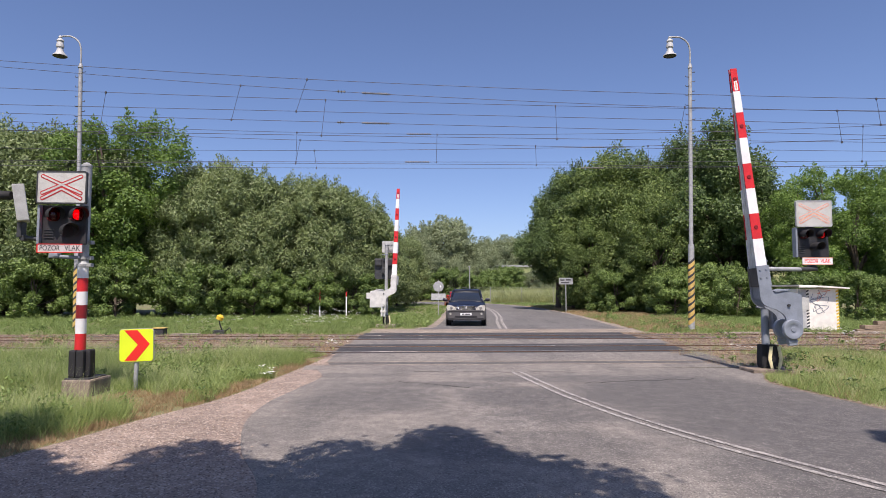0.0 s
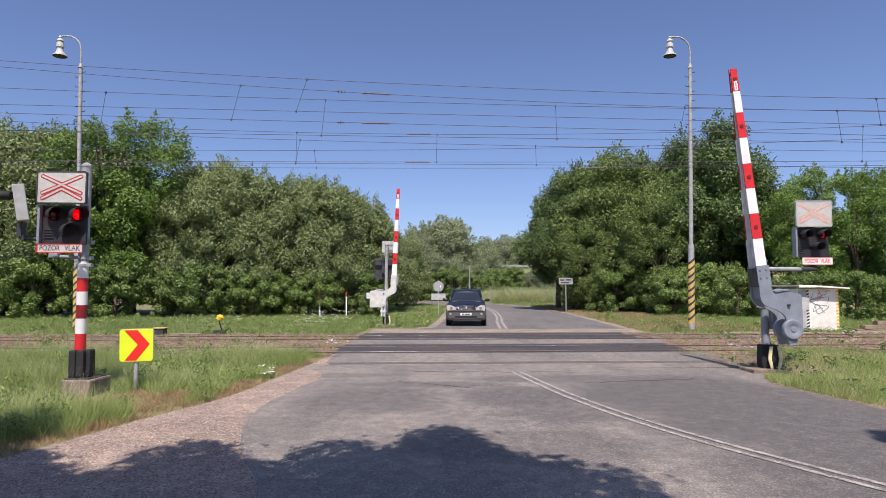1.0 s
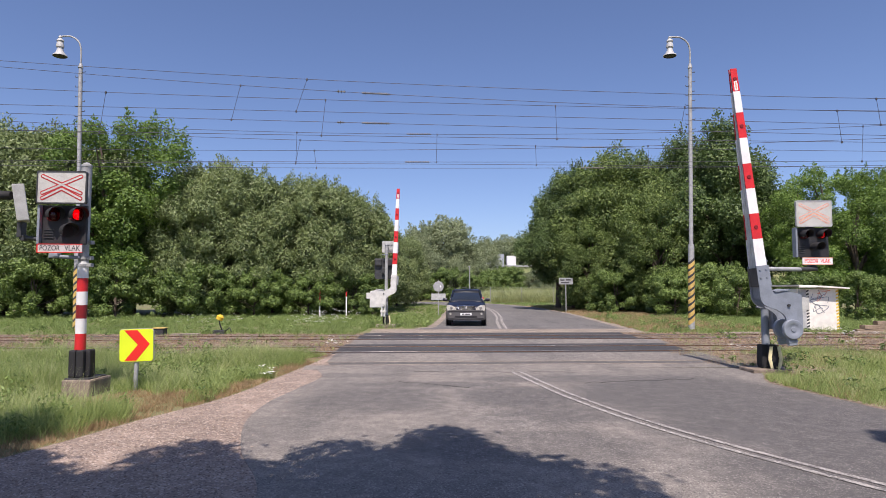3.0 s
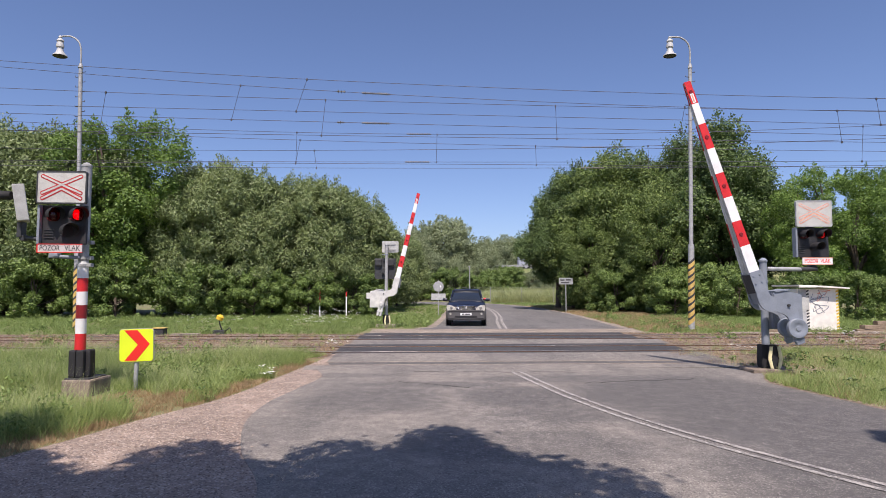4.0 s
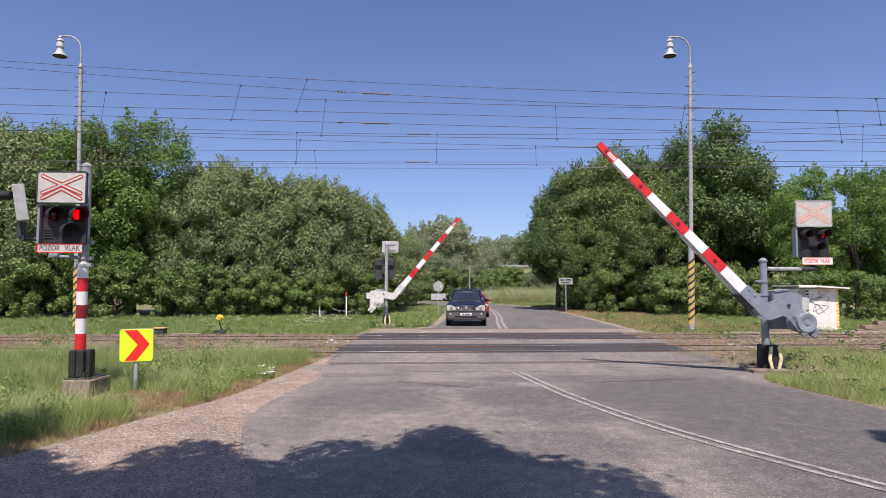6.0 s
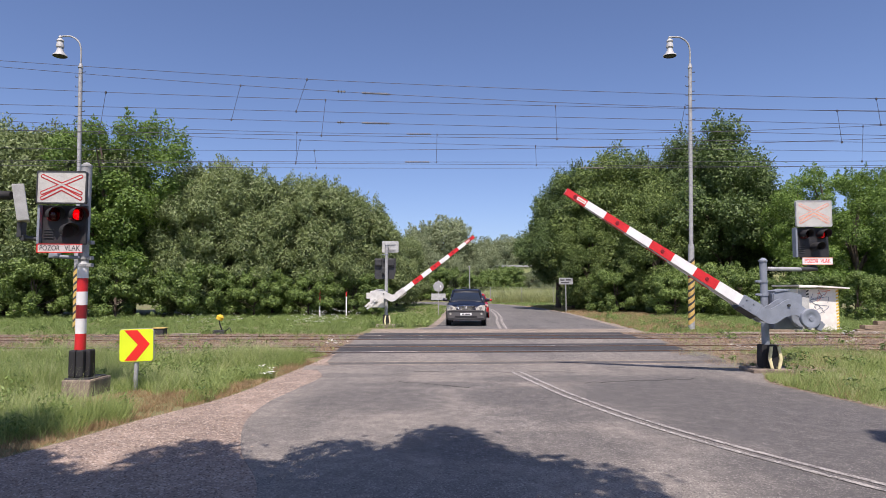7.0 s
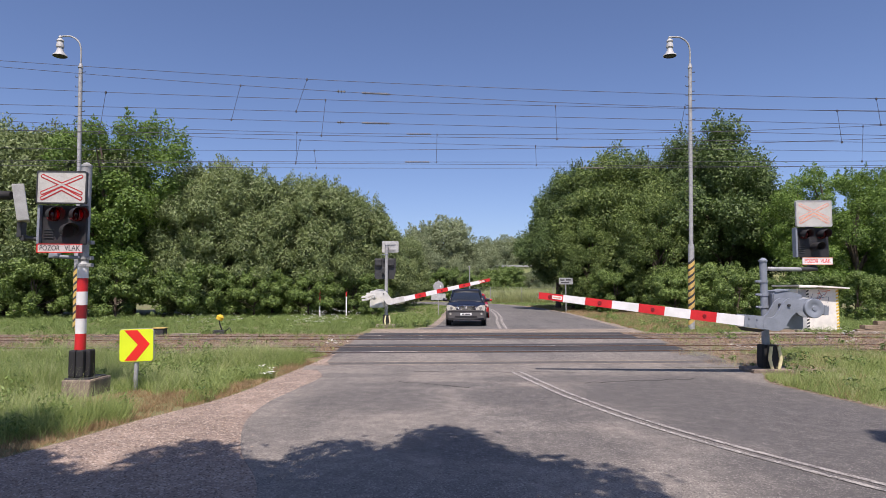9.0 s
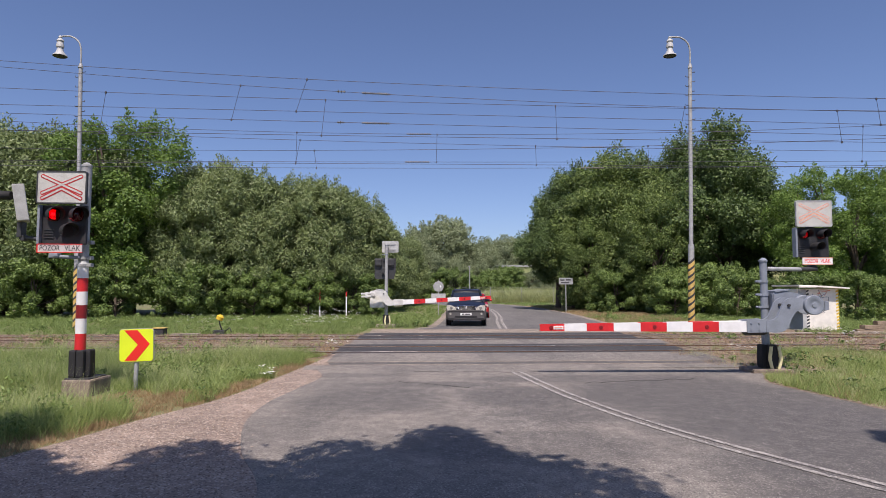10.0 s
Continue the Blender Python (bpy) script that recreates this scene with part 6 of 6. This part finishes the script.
    for k, x, y, s in placed:
        m = pose(x, y, 0, 0, 0, rnd.uniform(0, 360)) @ Matrix.Diagonal((s * rnd.uniform(0.94, 1.06), s * rnd.uniform(0.94, 1.06), s, 1))
        if k not in used:
            used.add(k)
            kinds[k].matrix_basis = m
        else:
            o = copy_thing(kinds[k], pose(0, 0, 0))
            o.matrix_basis = m
    # the tree behind the viewer, whose shade lies on the road
    shade = tree_kind(57, 5.0, 9.6, "robinia", 36000, 0.165, 60, 0.55, 0.5, limbs=14, back=3.6)
    tagged(shade, "broad green tree that shades the near road", "tree")
    shade.matrix_basis = pose(-0.80, -3.0, 0) @ Matrix.Diagonal((0.86, 1, 1, 1))
    second = tree_kind(58, 5.0, 9.0, "robinia", 52000, 0.16, 80, 0.55, 0.5, limbs=12, back=3.0)
    tagged(second, "broad green tree that shades the near verge", "tree")
    second.matrix_basis = pose(-5.45, -2.50, 0)
    third = copy_thing(shade, pose(0, 0, 0))
    third.matrix_basis = pose(-2.75, -3.75, 0, 0, 0, 8)


def inside(px, py, outline):
    """Which points lie within a closed outline."""
    x, y = np.array([p[0] for p in outline]), np.array([p[1] for p in outline])
    x2, y2 = np.roll(x, -1), np.roll(y, -1)
    hit = np.zeros(len(px), bool)
    for a, b, c, d in zip(x, y, x2, y2):
        if b != d:
            hit ^= ((b > py) != (d > py)) & (px < (c - a) * (py - b) / (d - b) + a)
    return hit


def blades(rng, x, y, h, wid, out, lean=0.36):
    """Slim pointed grass blades that lean at random."""
    n = len(x)
    a = rng.random(n) * math.tau
    side = np.stack([np.cos(a), np.sin(a), np.zeros(n)], 1) * wid[:, None]
    d = rng.normal(size=(n, 2)) * lean + out
    root = np.stack([x, y, np.zeros(n)], 1)
    tip = root + np.stack([d[:, 0] * h, d[:, 1] * h, h], 1)
    return np.stack([root - side, root + side, tip], 1)


def field(name, mat, label, seed, area, count, low, high, wid, keep=None, patch=0.5, tuft=16, spread=0.05):
    """Grass in tufts: every tuft has its own height and leans out from its middle."""
    rng = np.random.default_rng(seed)
    n = max(1, count // tuft)
    cx, cy = rng.uniform(area[0], area[1], n), rng.uniform(area[2], area[3], n)
    wave = 0.5 + 0.25 * np.sin(cx * 1.3 + 1.7 * np.sin(cy * 0.9)) + 0.25 * np.sin(cy * 1.9 + 1.1 * np.sin(cx * 0.7 + seed))
    own = 0.45 + 0.75 * rng.random(n)
    ok = rng.random(n) < (1 - patch) + patch * wave
    cx, cy, wave, own = (np.repeat(v[ok], tuft) for v in (cx, cy, wave, own))
    dx, dy = rng.normal(size=len(cx)) * spread, rng.normal(size=len(cx)) * spread
    x, y = cx + dx, cy + dy
    if keep is not None:
        ok = keep(x, y)
        x, y, dx, dy, wave, own = (v[ok] for v in (x, y, dx, dy, wave, own))
    h = (low + (high - low) * wave) * own * (0.6 + 0.6 * rng.random(len(x)))
    w = wid * (0.6 + 0.8 * rng.random(len(x)))
    me = faces_mesh(name, blades(rng, x, y, h, w, np.stack([dx, dy], 1) / spread * 0.34), 3)
    me.materials.append(M[mat])
    return tagged(new(name, me), label, "grass", kind="stuff")


def low_leaves(name, mat, label, seed, area, clumps, size, keep):
    """Broad-leaved weeds close to the ground."""
    rng = np.random.default_rng(seed)
    x, y = rng.uniform(area[0], area[1], clumps), rng.uniform(area[2], area[3], clumps)
    ok = keep(x, y)
    x, y = x[ok], y[ok]
    r = 0.06 + 0.12 * rng.random(len(x)) ** 2
    cen = np.stack([x, y, r * (0.7 + 1.2 * rng.random(len(x)))], 1)
    me = faces_mesh(name, leaf_cloud(rng, cen, r, len(x) * 26, size, 0.5), 4)
    me.materials.append(M[mat])
    return tagged(new(name, me), label, "weeds", kind="stuff")


NO_GRASS_LEFT = GRASS_EDGE + [(-1.5, 16.8), (60, 16.8), (60, -14), (-14.0, -14)]


def on_track(x, y, pad=1.25):
    s = y - 0.045 * x
    return (abs(s - 17.6) < pad) | (abs(s - 21.8) < pad)


def off_far_road(x, y):
    return ~inside(x, y, [(a - 0.35, b) for a, b in FAR_LEFT] + [(a + 0.35, b) for a, b in FAR_RIGHT[::-1]]) & ~((x > -3.2) & (x < 8.3) & (y < 27))


def grasses():
    def left(x, y):
        return ~inside(x, y, NO_GRASS_LEFT) & (y - 0.045 * x < 16.3) & ~((abs(x + 5.95) < 0.4) & (abs(y - 10.25) < 0.4))

    def right(x, y):
        road = inside(x, y, [(a + 0.08, b + 0.08) for a, b in RIGHT_EDGE] + [(60, 3), (60, -20), (-10, -20), (-10, 13.5)])
        return ~road & (y - 0.045 * x < 16.4) & ((x > 6.3 + 0.25 * np.sin(y * 3)) | (y < 12.2)) & ~((abs(x - 6.8) < 0.55) & (abs(y - 12.95) < 0.45))

    def bare(x, y):
        return (x < 8.3 + 0.4 * np.sin(y * 2.1)) & (y > 12.75 + 0.25 * np.sin(x * 2.3))

    def edge(x, y, wide):
        return inside(x, y, [(a - wide - 0.22 * math.sin(b * 3) - 0.12 * math.sin(b * 8.3), b + 0.1 * math.sin(a * 9)) for a, b in GRASS_EDGE] + [(-1, 17), (-1, 4), (-14, 3)])

    def worn(x, y):
        return ((x + 5.0) / 1.1) ** 2 + ((y - 9.6) / 0.8) ** 2 < 1 + 0.5 * np.sin(x * 7)

    field("grass", "grass", "long green roadside grass with gone-to-seed stalks", 1, (-16, -2.6, 4.5, 16.6), 420000, 0.10, 0.36, 0.0044, lambda x, y: left(x, y) & ~worn(x, y) & ~edge(x, y, 0.30), 0.5, 12, 0.07)
    field("grass", "grass", "shorter mown green grass beside the road", 2, (4.6, 22, 6.0, 17), 330000, 0.07, 0.24, 0.0042, lambda x, y: right(x, y) & ~bare(x, y))
    field("dry_grass", "dry_grass", "dry straw-coloured grass along the verge", 3, (-6.2, -2.4, 5.5, 16.6), 120000, 0.03, 0.12, 0.0035, lambda x, y: left(x, y) & (worn(x, y) | edge(x, y, 0.75)), 0.6)
    field("dry_grass", "dry_grass", "dry straw-coloured grass along the verge", 4, (4.6, 22, 6.0, 17), 48000, 0.05, 0.24, 0.0028, right, 0.7)
    field("grass", "meadow", "green meadow behind the railway", 5, (-48, 42, 23.2, 38), 400000, 0.10, 0.30, 0.0075, lambda x, y: off_far_road(x, y) & (y - 0.045 * x > 23.4))
    field("grass", "meadow", "green grass under the hedges beyond the crossing", 6, (-16, 26, 36, 74), 150000, 0.08, 0.20, 0.014, off_far_road)
    field("weeds", "grass", "tall leafy weeds at the edge of the verge", 14, (-15, -6.3, 6.3, 15), 90000, 0.22, 0.55, 0.0050, lambda x, y: left(x, y) & (x < -6.6 + 0.5 * np.sin(y * 1.7)), 0.9, 9, 0.12)
    field("grass", "reed", "pale seed stalks above the grass", 15, (-15, -3.4, 5.5, 16.3), 60000, 0.25, 0.60, 0.0026, lambda x, y: left(x, y) & ~worn(x, y) & ~edge(x, y, 0.7), 0.8, 7, 0.06)
    field("grass", "reed", "pale seed stalks above the mown grass", 16, (6.4, 20, 8, 16.8), 26000, 0.12, 0.36, 0.0026, lambda x, y: right(x, y), 0.8, 6, 0.06)
    field("dry_grass", "dry_grass", "dry mown grass beside the far road", 12, (7, 14, 25, 60), 110000, 0.08, 0.24, 0.009, lambda x, y: off_far_road(x, y) & (y - 0.045 * x > 23.6), 0.3)
    field("grass", "grass", "tufts growing between the rails", 7, (-32, 34, 15.5, 24), 50000, 0.05, 0.24, 0.005, lambda x, y: ~((x > -3.1) & (x < 7.4)) & (abs(y - 0.045 * x - 19.7) < 3.6) & ((abs(abs(abs(y - 0.045 * x - 19.7) - 2.1) - 0.75)) > 0.14), 0.97)
    field("dry_grass", "dry_grass", "dry stalks between the rails", 8, (-32, 34, 15.5, 24), 50000, 0.04, 0.18, 0.0045, lambda x, y: ~((x > -3.1) & (x < 7.4)) & (abs(y - 0.045 * x - 19.7) < 3.8) & ((abs(abs(abs(y - 0.045 * x - 19.7) - 2.1) - 0.75)) > 0.14), 0.9)
    low_leaves("weeds", "bush", "low broad-leaved weeds among the grass", 21, (-15, -2.8, 5, 16), 900, 0.055, lambda x, y: left(x, y) & ~worn(x, y) & ~edge(x, y, 0.2))
    low_leaves("weeds", "bush", "low broad-leaved weeds among the grass", 22, (6.3, 20, 7, 16.5), 220, 0.07, lambda x, y: right(x, y))
    low_leaves("weeds", "bush", "low leafy weeds along the rails", 23, (-30, 32, 15.6, 26.5), 260, 0.08, lambda x, y: ~((x > -3.2) & (x < 7.6)) & ~on_track(x, y, 0.6) & off_far_road(x, y))
    low_leaves("weeds", "meadow", "leafy herbs in the meadow", 24, (-40, 34, 24.5, 37), 700, 0.10, lambda x, y: off_far_road(x, y))
    field("reeds", "reed", "pale green reed bed in front of the embankment", 9, (5.6, 32, 77, 98), 90000, 1.2, 1.8, 0.030, None, 0.1, 4, 0.6)
    rng = np.random.default_rng(11)
    pts = []
    # clusters: x, y, count, spread, lowest and highest bloom
    for cx, cy, n, sp, z0, z1 in ((-5.2, 24.6, 52, 0.5, 0.42, 0.85), (-4.35, 26.4, 34, 0.4, 0.45, 0.90), (-9.6, 24.8, 22, 0.9, 0.40, 0.75), (-2.85, 15.6, 6, 0.15, 0.35, 0.55), (-3.40, 12.1, 4, 0.10, 0.06, 0.14), (8.1, 15.8, 9, 0.3, 0.2, 0.5), (10.6, 16.3, 12, 0.5, 0.3, 0.7), (-3.7, 12.6, 2, 0.2, 0.10, 0.20)):
        for _ in range(n):
            pts.append((cx + rng.normal() * sp, cy + rng.normal() * sp * 0.5, z0 + (z1 - z0) * rng.random()))
    v = []
    for x, y, z in pts:
        for _ in range(9):
            c = np.array([x + rng.normal() * 0.05, y + rng.normal() * 0.05, z + rng.normal() * 0.012])
            r = 0.022 + 0.016 * rng.random()
            v.append([c + (r, 0, 0), c + (0, r, 0.003), c - (r, 0, 0), c - (0, r, -0.003)])
    me = faces_mesh("flowers", np.array(v), 4)
    me.materials.append(M["petal"])
    tagged(new("flowers", me), "white wild umbel flowers in the grass", "flowers", kind="stuff")


def loose_stones(name, mat, label, seed, x, y, z, low, high):
    """Small angular stones strewn on the ground: eight-sided, flattened, each turned its own way."""
    rng = np.random.default_rng(seed)
    n = len(x)
    r = (low + (high - low) * rng.random(n) ** 2.5)[:, None, None]
    corner = np.array([(1, 0, 0), (0, 1, 0), (-1, 0, 0), (0, -1, 0), (0, 0, 0.75), (0, 0, -0.6)], float)
    a = rng.random(n) * math.tau
    turn = np.zeros((n, 3, 3))
    turn[:, 0, 0], turn[:, 0, 1], turn[:, 1, 0], turn[:, 1, 1], turn[:, 2, 2] = np.cos(a), -np.sin(a), np.sin(a), np.cos(a), 1
    v = (corner[None] * (0.65 + 0.6 * rng.random((n, 6, 1)))) @ turn * r + np.stack([x, y, np.full(n, z)], 1)[:, None, :]
    faces = np.array([(0, 1, 4), (1, 2, 4), (2, 3, 4), (3, 0, 4), (1, 0, 5), (2, 1, 5), (3, 2, 5), (0, 3, 5)])
    me = bpy.data.meshes.new(name)
    me.from_pydata(v.reshape(-1, 3).tolist(), [], (faces[None] + 6 * np.arange(n)[:, None, None]).reshape(-1, 3).tolist())
    me.materials.append(M[mat])
    return tagged(new(name, me), label, "gravel", kind="stuff")


def gravels():
    rng = np.random.default_rng(31)
    x, y = rng.uniform(-8, -1.3, 26000), rng.uniform(3.6, 16.5, 26000)
    verge = GRASS_EDGE + [(-1.5, 16.8)] + [p for p in LEFT_EDGE[::-1] if p[1] > 2.9] + [(-14.0, 2.9)]
    ok = inside(x, y, verge) | (inside(x, y, [(a + 0.5, b) if k >= len(GRASS_EDGE) else (a, b) for k, (a, b) in enumerate(verge)]) & (rng.random(len(x)) < 0.10))
    loose_stones("loose_gravel", "stone", "loose pinkish crushed stones on the verge", 32, x[ok], y[ok], 0.008, 0.005, 0.019)
    x, s = rng.uniform(-26, 28, 30000), rng.uniform(-4.0, 4.2, 30000)
    y = 19.7 + s + 0.045 * x
    ok = ((x < -3.1) | (x > 7.3)) & (np.abs(np.abs(np.abs(s) - 2.1) - 0.75) > 0.09)
    loose_stones("track_ballast", "ballast_stone", "brown ballast stones between the sleepers", 33, x[ok], y[ok], 0.012, 0.018, 0.05)


# ---- build ----
terrain()
rails()
left_signal()
right_signal()
barriers()
chevron()
masts()
wires()
kiosk()
small_trackside()
SUV = motor_car(pose(1.06, 28.3, 0.012, 0, 0, -3), "dark navy off-road car waiting at the barrier", "navy", "bumper_grey", 1.88, 1.73, 4.57, 1.08, 0.36)
RED_CAR = motor_car(pose(1.62, 58.5, 0.012, 0, 0, 10), "red car rolling up behind the waiting car", "car_red", "car_red", 1.72, 1.46, 4.1, 0.92, 0.31, suv=False)
embankment()
VAN, LORRY = van(), lorry()
trees()
grasses()
gravels()


def motions():
    near = [(0, 84.6), (3.05, 84.6), (3.25, 83.7), (3.45, 80.6), (3.8, 75.8), (4.0, 73.0), (4.5, 66.9), (5.0, 60.1), (5.5, 53.6), (6.0, 46.7), (6.5, 39.8), (7.0, 32.8), (7.5, 26.8), (8.0, 20.2), (8.5, 13.8), (9.0, 7.1), (9.3, 4.4), (9.5, 2.9), (9.8, 0.5), (10.0, -0.4)]
    far = [(0, 87.7), (3.0, 87.7), (3.2, 86.8), (3.5, 82.8), (4.0, 76.4), (4.5, 70.1), (5.0, 63.6), (5.5, 56.8), (6.0, 50.4), (6.5, 44.0), (7.0, 37.6), (7.5, 31.0), (8.0, 24.8), (8.5, 18.3), (9.0, 12.6), (9.3, 9.0), (9.6, 6.4), (10.0, 3.2)]
    arm, (x, y, z) = BARRIER["near"]
    walk(arm, [(t, pose(x, y, z, 0, a, 0)) for t, a in near])
    arm, (x, y, z) = BARRIER["far"]
    walk(arm, [(t, pose(x, y, z, 0, -a, 0)) for t, a in far])
    # the lamps wink in turn: each glowing insert turns its bright or its dark face forward
    period, first, half = 1.03, 0.935, 0.18
    for lamps in FLASH.values():
        for k, ins in enumerate(lamps):
            rest = ins.matrix_basis.copy()
            rows, face = [], (0.0 if k == 1 else 180.0)
            rows.append((0.0, face))
            events = []
            for j in range(-1, 10):
                c = first + period * j
                events += [(c - half, 1), (c + half, 0)]
            for t, right_on in events:
                if t < 0.06 or t > 9.86:
                    continue
                goal = 0.0 if (right_on == (k == 1)) else 180.0
                if goal == face:
                    continue
                for q in range(5):
                    rows.append((t - 0.0667 + q * 0.0333, face + (goal - face) * q / 4))
                face = goal
            rows.append((10.0, face))
            walk(ins, [(t, rest @ pose(0, 0, 0, 0, 0, a)) for t, a in rows])
    # the red car closes up behind the waiting one
    walk(RED_CAR, [(0.0, pose(1.62, 58.5, 0.012, 0, 0, 10)), (0.5, pose(1.80, 54.6, 0.012, 0, 0, 4)), (1.5, pose(1.74, 48.6, 0.012, 0, 0, -1)), (3.0, pose(1.80, 42.6, 0.012, 0, 0, -3)), (4.5, pose(1.85, 39.0, 0.012, 0, 0, -3)), (5.5, pose(1.90, 37.3, 0.012, 0, 0, -3)), (6.6, pose(1.87, 36.3, 0.012, 0, 0, -3)), (7.5, pose(1.85, 36.0, 0.012, 0, 0, -3)), (10.0, pose(1.85, 36.0, 0.012, 0, 0, -3))])
    # far traffic: van then lorry, both to the right
    walk(VAN, [(0.0, pose(-29.6, 144, 6.32, 0, 0, 90)), (2.5, pose(20.6, 144, 6.32, 0, 0, 90)), (10.0, pose(171.0, 144, 6.32, 0, 0, 90))])
    walk(LORRY, [(0.0, pose(-33.0, 146, 6.32, 0, 0, 90)), (3.8, pose(30.8, 146, 6.32, 0, 0, 90)), (10.0, pose(135.0, 146, 6.32, 0, 0, 90))])


motions()
